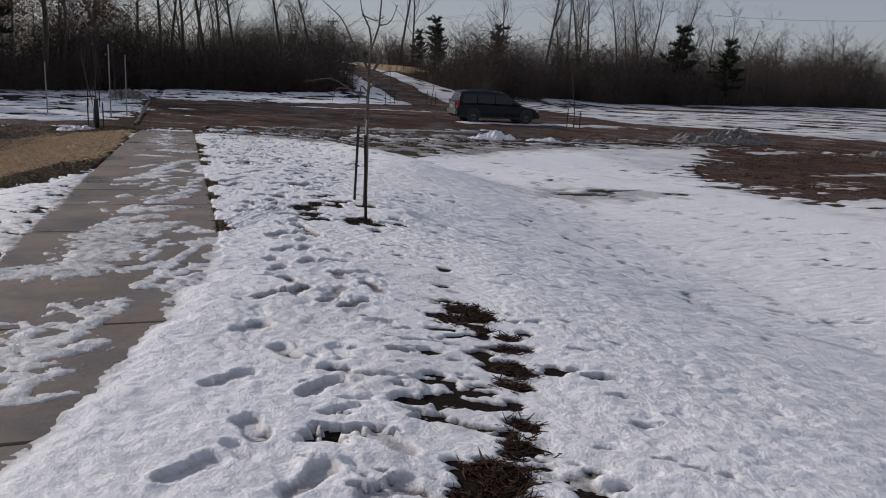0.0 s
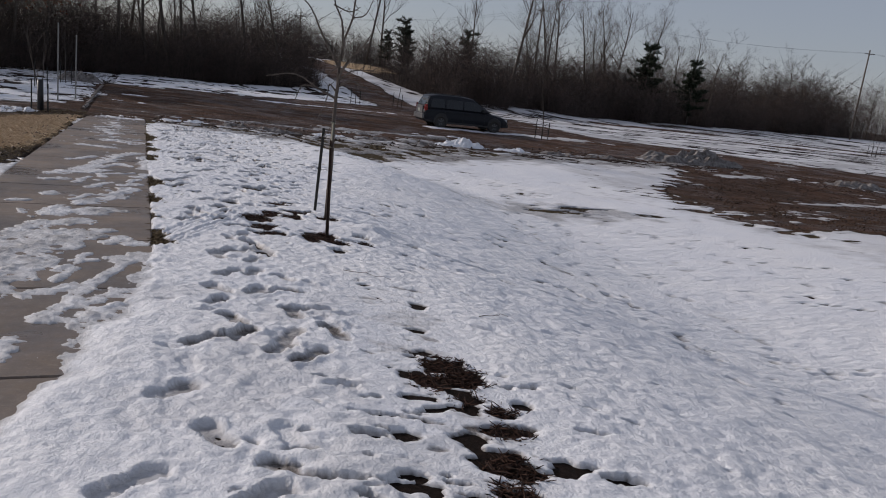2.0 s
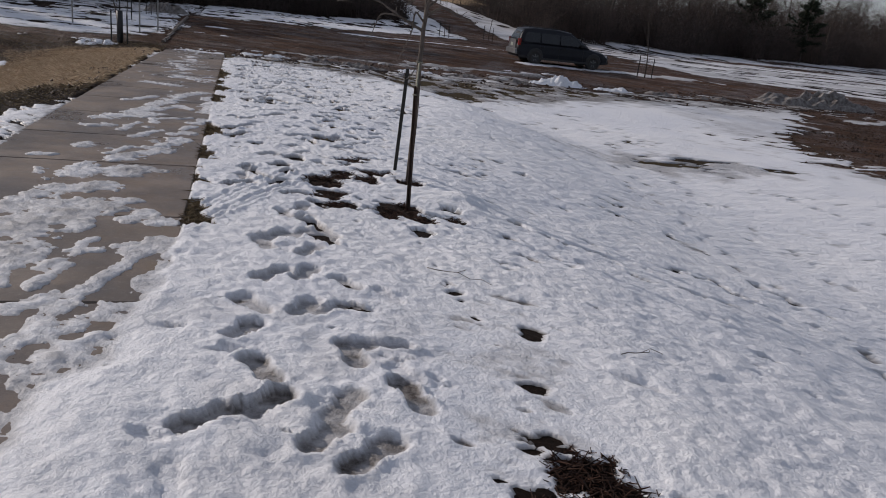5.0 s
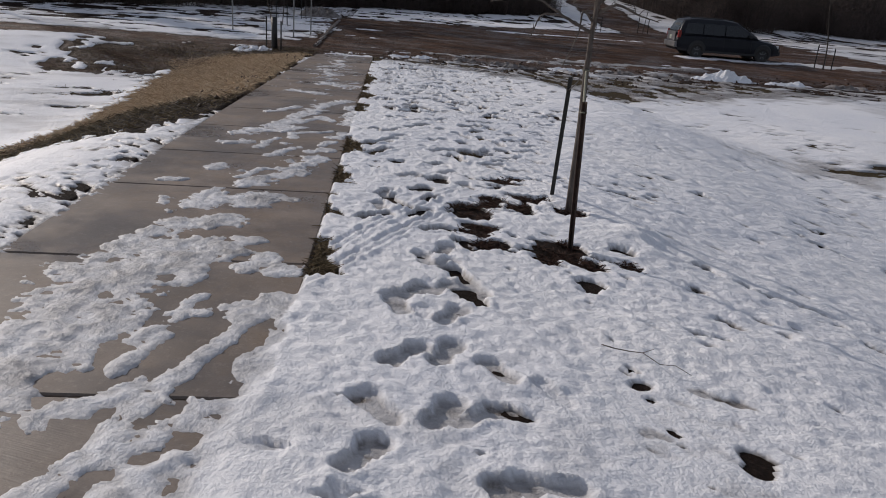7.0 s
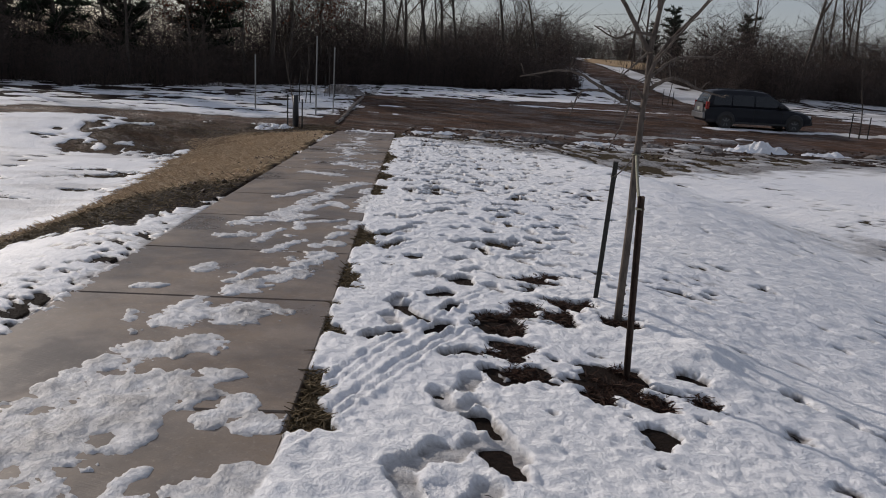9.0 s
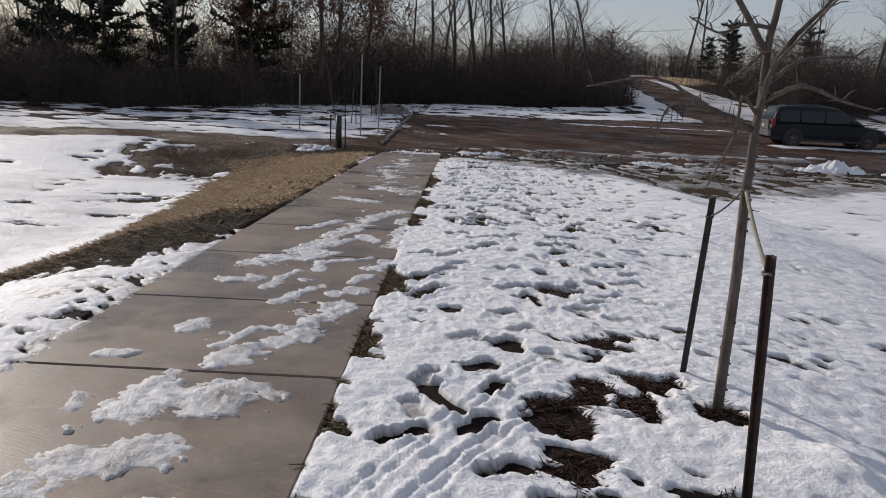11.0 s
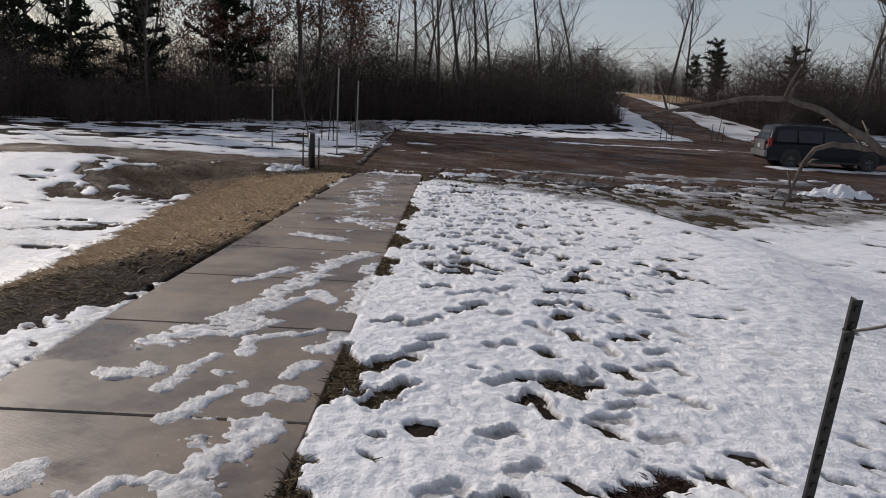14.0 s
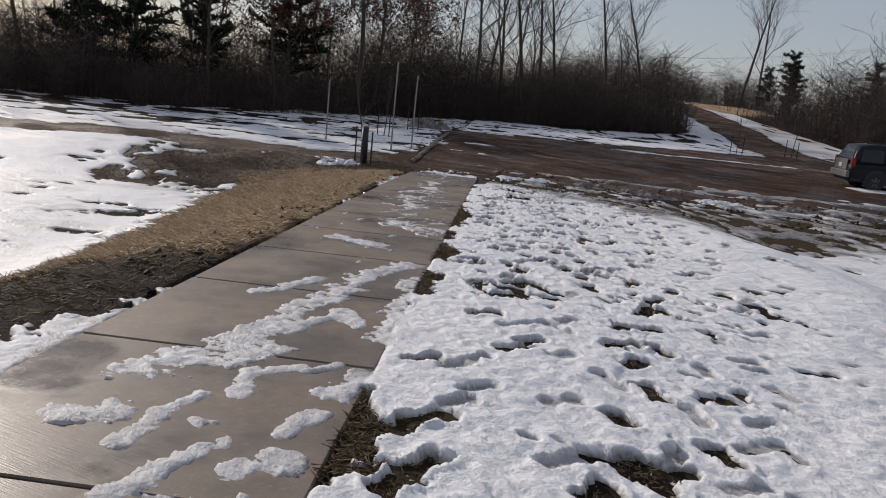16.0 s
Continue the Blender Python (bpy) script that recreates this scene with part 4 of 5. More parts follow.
def clod_field(name, n, s0, s1, d0, d1, pick, size, label):
    """Crumbs of thawed earth."""
    r = np.random.default_rng(n + 3)
    s, d = r.uniform(s0, s1, n), r.uniform(d0, d1, n)
    ok = pick(s, d)
    s, d = s[ok], d[ok]
    x, y = sd(s, d)
    k = size * r.uniform(0.25, 1.0, len(s)) ** 2.4
    c = np.stack([x, y, terrain(s, d) - 0.012 + 0.25 * k], 1)
    octa = np.array([(1, 0, 0), (0, 1, 0), (-1, 0, 0), (0, -1, 0), (0, 0, 0.8), (0, 0, -0.8)], float)
    v = c[:, None] + octa[None] * k[:, None, None] * r.uniform(0.6, 1.3, (len(s), 6, 1))
    tri = np.array([(0, 1, 4), (1, 2, 4), (2, 3, 4), (3, 0, 4), (1, 0, 5), (2, 1, 5), (3, 2, 5), (0, 3, 5)])
    f = (np.arange(len(s)) * 6)[:, None, None] + tri[None]
    return tagged(new(name, mesh_from(name, v.reshape(-1, 3), f.reshape(-1, 3), CLOD)), label, "soil", kind="stuff")


clod_field("earth_crumbs", 600, 14.5, 28, -2.6, -1.79, lambda s, d: (zones(s, d)[0] > 0.5) & (fbm(s, d, 0.5, 88, 3) > -0.1), 0.06, "crumbs of dark earth along the footway")
clod_field("mud_crumbs", 4200, 25.5, 31, 0.2, 22, lambda s, d: (zones(s, d)[0] > 0.5) & (fbm(s, d, 0.6, 89, 3) > 0.0), 0.07, "crumbs of brown mud at the lot edge")
clod_field("field_crumbs", 26000, 14.5, 30, 13.5, 34, lambda s, d: (zones(s, d)[0] > 0.5) & (fbm(s, d, 0.8, 90, 3) > -0.15), 0.048, "clods of brown earth on the bare field")


# ---- staked sapling ----
def limb(bm, pts, r0, r1, sides=7):
    n = len(pts)
    out, rad = [], []
    for i in range(n - 1):
        a, b = Vector(pts[i]), Vector(pts[i + 1])
        for k in range(3):
            out.append(a.lerp(b, k / 3) + Vector(noise.noise_vector(a * 9 + Vector((k, 0, 0)))) * (0.006 if k else 0.0))
            rad.append(r0 + (r1 - r0) * ((i + k / 3) / (n - 1)))
    out.append(Vector(pts[-1]))
    rad.append(r1)
    return tube(bm, out, rad, sides)


def bowed(pts):
    """A smooth curve through a few points."""
    p = [pts[0] * 2 - pts[1], *pts, pts[-1] * 2 - pts[-2]]
    out = []
    for i in range(1, len(p) - 2):
        for k in range(3):
            u = k / 3
            out.append(0.5 * (2 * p[i] + (p[i + 1] - p[i - 1]) * u + (2 * p[i - 1] - 5 * p[i] + 4 * p[i + 1] - p[i + 2]) * u * u + (3 * p[i] - p[i - 1] - 3 * p[i + 1] + p[i + 2]) * u ** 3))
    return out + [p[-2]]


BASE = Vector((-1.08, 9.86, float(terrain(9.77, 1.97)) - 0.03))
sapling = empty("sapling", pose(*BASE), "leafless young tree with grey bark tied to two stakes", "tree")


def rel(p):
    return Vector(p) - BASE


bm = bmesh.new()
limb(bm, [(0, 0, 0), rel((-1.075, 9.86, 0.48)), rel((-1.085, 9.86, 0.89)), rel((-1.08, 9.86, 1.11)), rel((-1.07, 9.86, 1.35)), rel((-1.07, 9.86, 1.6)), rel((-1.04, 9.87, 1.83)), rel((-0.96, 9.87, 2.08)), rel((-0.94, 9.86, 2.45)), rel((-0.9, 9.85, 2.95))], 0.027, 0.007, 10)
kr = random.Random(9)
for k in range(22):
    z_ = 0.06 + 0.075 * k + kr.uniform(-0.02, 0.02)
    a_ = kr.uniform(0, 6.28)
    r_ = 0.030 - 0.005 * z_
    off = Vector((0.004, 0, 0)) + Vector((math.cos(a_), math.sin(a_), 0)) * r_ * 0.8
    bmesh.ops.create_icosphere(bm, subdivisions=1, radius=kr.uniform(0.008, 0.015), matrix=Matrix.Translation(off + Vector((0, 0, z_))) @ Matrix.Diagonal((1, 1, 0.7, 1)))
smooth(part("trunk", bm, BARK_YOUNG, sapling))
BOUGHS_HIGH = [
    (0.017, (-1.07, 9.86, 1.52), (-1.30, 9.88, 1.88), (-1.45, 9.9, 2.15), (-1.75, 9.9, 2.40)),
    (0.015, (-1.05, 9.86, 1.80), (-1.08, 9.85, 2.04), (-1.18, 9.83, 2.25), (-1.22, 9.8, 2.6)),
    (0.011, (-1.07, 9.86, 1.64), (-1.19, 9.84, 1.65), (-1.29, 9.83, 1.61), (-1.43, 9.8, 1.68)),
    (0.010, (-1.03, 9.79, 1.48), (-0.97, 9.74, 1.56), (-0.74, 9.66, 1.86)),
    (0.009, (-0.96, 9.87, 2.08), (-0.82, 9.9, 2.14), (-0.74, 9.92, 2.35)),
    (0.009, (-1.18, 9.83, 2.2), (-1.0, 9.83, 2.14), (-0.88, 9.8, 2.2)),
    (0.010, (-1.08, 9.86, 1.54), (-1.15, 9.79, 1.46), (-1.24, 9.76, 1.37)),
]
BOUGHS_LOW = [
    (0.016, (-1.08, 9.86, 1.16), (-1.03, 9.79, 1.50), (-0.80, 9.76, 1.80), (-0.72, 9.75, 1.95)),
    (0.014, (-1.07, 9.86, 1.30), (-0.92, 9.76, 1.385), (-0.76, 9.73, 1.33), (-0.60, 9.7, 1.29)),
    (0.013, (-1.06, 9.87, 1.38), (-0.92, 9.95, 1.50), (-0.68, 10.0, 1.53)),
    (0.015, (-1.09, 9.86, 1.17), (-1.29, 9.83, 1.265), (-1.55, 9.8, 1.395), (-1.88, 9.8, 1.34)),
    (0.010, (-1.08, 9.86, 1.24), (-1.155, 9.75, 1.325), (-1.17, 9.71, 1.15), (-1.26, 9.7, 0.91)),
    (0.009, (-1.33, 9.83, 1.28), (-1.47, 9.8, 1.27), (-1.53, 9.77, 1.11)),
]
lr = random.Random(4)
for r0, *pts in BOUGHS_HIGH + BOUGHS_LOW:
    bm = bmesh.new()
    limb(bm, bowed([rel(p) for p in pts]), r0, 0.0035)
    bough = part("limb", bm, BARK_YOUNG, sapling)
    smooth(bough)
    for i in range(1, len(pts)):
        for _ in range(3):
            a = rel(pts[i - 1]).lerp(rel(pts[i]), lr.random())
            v = Vector((lr.uniform(-1, 1), lr.uniform(-1, 1), lr.uniform(-0.2, 1))).normalized() * lr.uniform(0.03, 0.13)
            bm = bmesh.new()
            tube(bm, [a, a + v * 0.5 + Vector((0, 0, 0.008)), a + v], [0.004, 0.003, 0.0018], 5)
            smooth(part("twig", bm, BARK_YOUNG, bough))


def tee_stake(foot, head, material, label):
    """A steel T-section fence post driven into the ground."""
    foot, head = Vector(foot), Vector(head)
    way = head - foot
    m = Matrix.Translation(foot) @ way.to_track_quat("Z", "Y").to_matrix().to_4x4()
    h = way.length
    e = empty("tree_stake", m, label, "stake", "stakes round the sapling")
    bm = bmesh.new()
    box(bm, -0.018, 0.018, -0.004, 0.003, -0.25, h, 0.0015)
    part("flange", bm, material, e)
    bm = bmesh.new()
    box(bm, -0.003, 0.003, 0.0035, 0.032, -0.25, h, 0.001)
    for k in range(int(h / 0.055)):
        box(bm, -0.006, 0.006, -0.009, -0.0042, 0.05 + 0.055 * k, 0.068 + 0.055 * k)
    part("web", bm, material, e)
    return e


S1F, S1H = at(10.28, 1.935), Vector((-1.233, 10.23, 0.787))
S2F, S2H = at(8.82, 1.76), Vector((-0.997, 8.95, 0.766))
tee_stake(S1F, S1H, POST_GREEN, "dark steel tree stake leaning in the snow")
tee_stake(S2F, S2H, RUST, "brown weathered steel tree stake in bare mulch")


def tie(name, a, b, r, material, label, sag=0.02):
    bm = bmesh.new()
    a, b = Vector(a), Vector(b)
    tube(bm, [a.lerp(b, k / 8) - Vector((0, 0, sag * math.sin(math.pi * k / 8))) for k in range(9)], r, 6)
    for c, rad in ((a, 0.021), (b, 0.027)):
        tube(bm, [c + Vector((rad * math.cos(t), rad * math.sin(t), 0.004 * math.sin(3 * t))) for t in np.linspace(0, 6.0, 14)], r * 0.55, 5)
    return tagged(smooth(part(name, bm, material)), label, "tie")


KNOT = Vector((-1.085, 9.86, 0.90))
tie("tree_tie", S1F.lerp(S1H, 0.90), KNOT, 0.005, WIRE, "thin wire tie between stake and trunk")
tie("tree_strap", S2F.lerp(S2H, 0.93), KNOT + Vector((0, 0, -0.01)), 0.009, STRAP, "pale green webbing strap between stake and trunk")


def stick(s, d, turn, length, seed):
    r = random.Random(seed)
    bm = bmesh.new()
    p = at(s, d) + Vector((0, 0, 0.034))
    pts = [p + Vector((math.cos(turn + r.uniform(-0.2, 0.2)) * length * k / 6, math.sin(turn + r.uniform(-0.2, 0.2)) * length * k / 6, 0.01 * r.random())) for k in range(7)]
    tube(bm, pts, [0.0028, 0.0028, 0.0025, 0.0022, 0.002, 0.0018, 0.0015], 6)
    tube(bm, [pts[3], pts[3] + Vector((0.05, 0.04, 0.010))], [0.002, 0.0014], 5)
    tagged(smooth(part("stick", bm, BARK_YOUNG)), "thin dry stick lying on the snow", "stick", "sticks on the snow")


stick(7.15, 1.52, -0.15, 0.42, 1)
stick(6.0, 2.3, 0.4, 0.25, 2)


# ---- trees, brush, pines ----
def tree_arrays(seed, height, levels=4, spread=0.6, first=0.3, kids=(12, 6, 5, 3), lean=0.0):
    """Segments of a bare tree: starts, ends and radii, trunk first."""
    r = random.Random(seed)
    segs = []

    def grow(p, way, length, rad, level):
        n = (7, 4, 2, 2)[level]
        pts, q, w = [p], p.copy(), way.copy()
        for i in range(n):
            bend = Vector((r.gauss(0, 1), r.gauss(0, 1), r.gauss(0, 1))) * (0.06 if level == 0 else 0.22)
            w = (w + bend + Vector((0, 0, (0.02, 0.20, 0.10, 0.05)[level]))).normalized()
            q2 = q + w * (length / n)
            ra, rb = rad * (1 - 0.8 * i / n), rad * (1 - 0.8 * (i + 1) / n)
            segs.append((q.copy(), q2.copy(), ra, rb, level))
            pts.append(q2.copy())
            q = q2
        if level >= levels - 1:
            return
        for k in range(kids[level]):
            f = first + (1 - first) * (k + r.random()) / kids[level] if level == 0 else 0.25 + 0.75 * r.random()
            i = min(int(f * n), n - 1)
            base = pts[i].lerp(pts[i + 1], f * n - i)
            az = r.uniform(0, 2 * math.pi)
            out = Vector((math.cos(az), math.sin(az), 0))
            w2 = (w * (1 - spread) + out * spread + Vector((0, 0, 0.30))).normalized()
            grow(base, w2, length * (0.46 - 0.24 * f if level == 0 else 0.5) * r.uniform(0.6, 1.3), max(rad * (1 - 0.8 * f) * 0.5, 0.006), level + 1)

    grow(Vector((0, 0, -0.2)), Vector((lean, 0, 1)).normalized(), height, height * 0.0125, 0)
    a = np.array([s_[0][:] for s_ in segs])
    b = np.array([s_[1][:] for s_ in segs])
    return a, b, np.array([s_[2] for s_ in segs]), np.array([s_[3] for s_ in segs]), np.array([s_[4] for s_ in segs])


def trunk_mesh(a, b, ra, rb, sides, material):
    """One smooth tapering trunk from its chain of segments."""
    bm = bmesh.new()
    tube(bm, [Vector(p) for p in a] + [Vector(b[-1])], [float(q) for q in ra] + [float(rb[-1])], sides)
    me = bpy.data.meshes.new("trunk")
    bm.to_mesh(me)
    bm.free()
    me.materials.append(material)
    me.polygons.foreach_set("use_smooth", [True] * len(me.polygons))
    return me


def bare_tree(seed, height, **kw):
    a, b, ra, rb, lv = tree_arrays(seed, height, **kw)
    e = empty("bare_tree", pose(0, 0, 0), "tall leafless tree at the edge of the woods", "tree", "trees of the woods")
    for name, pick, sides in (("trunk", lv == 0, 7), ("crown", lv > 0, 3)):
        if name == "trunk":
            o = new(name, trunk_mesh(a[pick], b[pick], ra[pick], rb[pick], sides, BARK))
        else:
            o = new(name, mesh_from(name, *cones(a[pick], b[pick], ra[pick], np.maximum(rb[pick], 0.006), sides), BARK))
        o.parent = e
    return e


def pine(seed, height):
    r = random.Random(seed)
    e = empty("pine", pose(0, 0, 0), "dark green pine among leafless brush", "pine", "pines of the woods")
    bm = bmesh.new()
    tube(bm, [(0, 0, -0.2), (0.05, 0, height * 0.5), (0, 0, height)], [height * 0.016, height * 0.011, 0.02], 7)
    smooth(part("trunk", bm, BARK, e))
    A, B, W = [], [], []
    tiers = int(height * 2.2)
    for k in range(tiers):
        f = (k + 0.5) / tiers
        if f < 0.18:
            continue
        reach = height * 0.29 * (1.06 - f) ** 0.5 * r.uniform(0.45, 1.25)
        for j in range(7):
            az = r.uniform(0, 6.28)
            ln = reach * r.uniform(0.3, 1.2)
            fj = min(0.99, f + r.uniform(-1.0, 1.0) / tiers)
            tip = Vector((math.cos(az) * ln, math.sin(az) * ln, height * fj + r.uniform(-0.15, 0.45) * ln))
            root = Vector((0, 0, height * fj - 0.15))
            A.append(root[:]), B.append(tip[:]), W.append(0.025)
            for m in range(int(14 + 24 * ln)):
                c = root.lerp(tip, 0.2 + 0.85 * r.random() ** 0.7)
                n_ = Vector((r.gauss(0, 0.8), r.gauss(0, 0.8), r.gauss(0.35, 0.5))).normalized() * r.uniform(0.18, 0.42)
                A.append(c[:]), B.append((c + n_)[:]), W.append(r.uniform(0.04, 0.075))
    A, B, W = np.array(A), np.array(B), np.array(W)
    v, f = cones(A, B, W, W * 0.35)
    o = new("crown", mesh_from("crown", v, f, NEEDLE))
    o.parent = e
    return e


def oak(seed, height):
    """An oak that keeps its dry leaves."""
    a, b, ra, rb, lv = tree_arrays(seed, height, levels=4, spread=0.7, first=0.15, kids=(10, 6, 4, 3))
    e = empty("oak", pose(0, 0, 0), "oak holding dry red-brown leaves", "tree", "trees of the woods")
    for name, pick, sides in (("trunk", lv == 0, 7), ("branchwork", lv > 0, 3)):
        if name == "trunk":
            o = new(name, trunk_mesh(a[pick], b[pick], ra[pick], rb[pick], sides, BARK))
        else:
            o = new(name, mesh_from(name, *cones(a[pick], b[pick], ra[pick], np.maximum(rb[pick], 0.006), sides), BARK))
        o.parent = e
    r = np.random.default_rng(seed)
    tips = b[lv >= 2]
    c = tips[r.integers(0, len(tips), 4200)] + r.normal(0, 0.18, (4200, 3))
    u, w = r.normal(0, 1, (4200, 3)), r.normal(0, 1, (4200, 3))
    u /= np.linalg.norm(u, axis=1, keepdims=True)
    w /= np.linalg.norm(w, axis=1, keepdims=True)
    v = np.stack([c - u * 0.09, c + w * 0.045, c + u * 0.09, c - w * 0.045], 1).reshape(-1, 3)
    o = new("crown", mesh_from("crown", v, np.arange(len(v)).reshape(-1, 4), OAKLEAF))
    o.parent = e
    return e


def brush(name, n, seed, d0, d1, depth, tall, label, front=None):
    """Dense thicket: stems with side twigs."""
    r = np.random.default_rng(seed)
    d = r.uniform(d0, d1, n)
    back = depth * r.uniform(0, 1, n) ** 1.7
    s = (wood_edge(d) if front is None else front) + back + 2.0 * fbm(d, d * 0, 3.0, 71, 3)
    keep = line_distance(s, d, HILL_ROAD) > 4.4
    s, d, back = s[keep], d[keep], back[keep]
    x, y = sd(s, d)
    h = tall * (0.35 + 0.45 * np.clip(back / 7, 0, 1) + 0.6 * vnoise(s / 4, d / 4, 72)) * r.uniform(0.4, 1.12, len(s))
    h = h * (1 - 0.26 * step(50, 30, d) * step(20, 23, d)) * (1 + 0.35 * step(60, 125, d))
    p = np.stack([x, y, terrain(s, d) - 0.1], 1)
    lean = np.stack([r.normal(0, 0.16, len(s)), r.normal(0, 0.16, len(s)), np.ones(len(s))], 1) * h[:, None]
    q = p + lean
    A, B, RA, RB = [p], [q], [0.007 + 0.0028 * h], [np.full(len(s), 0.004)]
    for k in range(8):
        f = r.uniform(0.05, 0.95, len(s))[:, None]
        a = p + lean * f
        az = r.uniform(0, 2 * np.pi, len(s))
        ln = (h * r.uniform(0.15, 0.42, len(s)))[:, None]
        b = a + ln * np.stack([np.cos(az), np.sin(az), r.uniform(-0.15, 1.1, len(s))], 1)
        A.append(a), B.append(b), RA.append(0.005 + 0.0022 * h), RB.append(np.full(len(s), 0.005))
    v, f = cones(np.concatenate(A), np.concatenate(B), np.concatenate(RA), np.concatenate(RB))
    return tagged(new(name, mesh_from(name, v, f, BRUSH)), label, "brush", kind="stuff")


brush("thicket", 7600, 61, -36, 16.5, 20, 4.3, "dense dark leafless brush below the trees")
brush("thicket", 900, 66, -75, -36, 22, 4.6, "dense dark leafless brush below the trees")
brush("thicket", 1300, 64, -9, 8, 16, 5.4, "tall dark leafless brush in the woods")
brush("thicket", 2600, 67, 24, 64, 12, 5.4, "dense dark leafless brush beside the hill road")
brush("thicket", 7600, 62, 23.5, 130, 24, 6.2, "dense dark leafless brush below the trees")
brush("thicket", 2200, 65, 120, 330, 30, 7.5, "far low woods along the horizon")
brush("thicket", 2600, 63, 2, 46, 14, 6.0, "leafless brush on the hilltop behind the road", 112)

tr = random.Random(12)
KINDS = [bare_tree(21, 11.5), bare_tree(22, 9.5, spread=0.5), bare_tree(23, 13.0, first=0.42), bare_tree(24, 8.5, spread=0.68, first=0.2), bare_tree(25, 10.5, lean=0.16, first=0.35)]


PLANTED = set()


def plant(kind, s, d, size=1.0, turn=None):
    m = pose(*at(s, d), 0, 0, tr.uniform(0, 360) if turn is None else turn)
    o = copy_thing(kind, m) if kind.name in PLANTED else kind
    PLANTED.add(kind.name)
    o.matrix_basis = m
    o.scale = (size, size, size)
    return o


for _ in range(40):
    d_ = tr.uniform(-38, 15)
    plant(tr.choice(KINDS), float(wood_edge(d_)) + 1.5 + 17 * tr.random() ** 1.3, d_, tr.uniform(0.65, 1.05))
for _ in range(46):
    d_ = tr.uniform(30, 150)
    plant(tr.choice(KINDS), float(wood_edge(d_)) + 2 + 20 * tr.random(), d_, tr.uniform(0.65, 1.25))
for s_, d_, k_, z_ in ((104, 28.3, 2, 1.2), (104, 30.4, 0, 1.25), (53, -8.3, 4, 1.4), (64, 0.1, 0, 1.1), (64, 1.8, 2, 1.1), (65, 4.2, 4, 1.2), (62, -1.6, 2, 1.0), (66, 9.1, 3, 0.85), (80, 43.5, 0, 1.1), (80, 52.3, 2, 1.0), (82, 69.3, 3, 1.2), (100, 96.7, 3, 0.9), (110, 115, 1, 1.2)):
    plant(KINDS[k_], s_, d_, z_)
PINE, OAK = pine(31, 7.0), oak(41, 8.5)
for s_, d_, z_ in ((46.5, -18.6, 1.1), (48, -15.6, 1.0), (51, -11.9, 1.15), (48, -22.5, 1.0), (92, 29.7, 0.95), (88, 36.6, 1.0), (80, 57.5, 1.3), (81, 65.5, 1.15), (96, 31.5, 0.7), (100, 30, 0.7)):
    plant(PINE, s_, d_, z_)
for s_, d_, z_ in ((54, -7.4, 1.15), (49, -12.1, 0.95), (57, -5.9, 1.2), (51, -9.6, 0.9)):
    plant(OAK, s_, d_, z_)


# ---- parked van ----
def loft(bm, sections, close=True):
    """Skin between loops of equally many points."""
    rings = [[bm.verts.new(p) for p in sec] for sec in sections]
    n = len(rings[0])
    for a, b in zip(rings, rings[1:]):
        for j in range(n):
            bm.faces.new((a[j], a[(j + 1) % n], b[(j + 1) % n], b[j]))
    if close:
        bm.faces.new(rings[0][::-1])
        bm.faces.new(rings[-1])
    bmesh.ops.recalc_face_normals(bm, faces=bm.faces)
    return bm


def body_section(x, low, top, half, crown=0.05):
    side = [(half * 0.90, low), (half * 0.985, low + 0.12), (half, low + 0.30), (half * 0.985, top - 0.12), (half * 0.93, top - 0.02), (half * 0.5, top + crown)]
    return [(x, y, z) for y, z in side] + [(x, -y, z) for y, z in side[::-1]]


def disc(bm, m, r, w, seg=24, inner=0.0):
    """A wheel-like ring about the y axis, open by the inner radius."""
    prof = [(inner or 0.001, -w / 2), (r * 0.94, -w / 2), (r, -w / 2 * 0.7), (r, w / 2 * 0.7), (r * 0.94, w / 2), (inner or 0.001, w / 2)]
    rings = []
    for i in range(seg):
        a = 2 * math.pi * i / seg
        rings.append([bm.verts.new(m @ Vector((q * math.cos(a), y, q * math.sin(a)))) for q, y in prof])
    for i in range(seg):
        a, b = rings[i], rings[(i + 1) % seg]
        for j in range(len(prof) - (0 if inner else 1)):
            k = (j + 1) % len(prof)
            bm.faces.new((a[j], b[j], b[k], a[k]))
    bmesh.ops.recalc_face_normals(bm, faces=bm.faces)
    return bm


def panel(bm, pts, depth=(0, 0.006, 0)):
    """A thin pane from its outline."""
    d_ = Vector(depth)
    a = [bm.verts.new(Vector(p)) for p in pts]
    b = [bm.verts.new(Vector(p) + d_) for p in pts]
    n = len(pts)
    bm.faces.new(a)
    bm.faces.new(b[::-1])
    for i in range(n):
        bm.faces.new((a[i], b[i], b[(i + 1) % n], a[(i + 1) % n]))
    bmesh.ops.recalc_face_normals(bm, faces=bm.faces)
    return bm


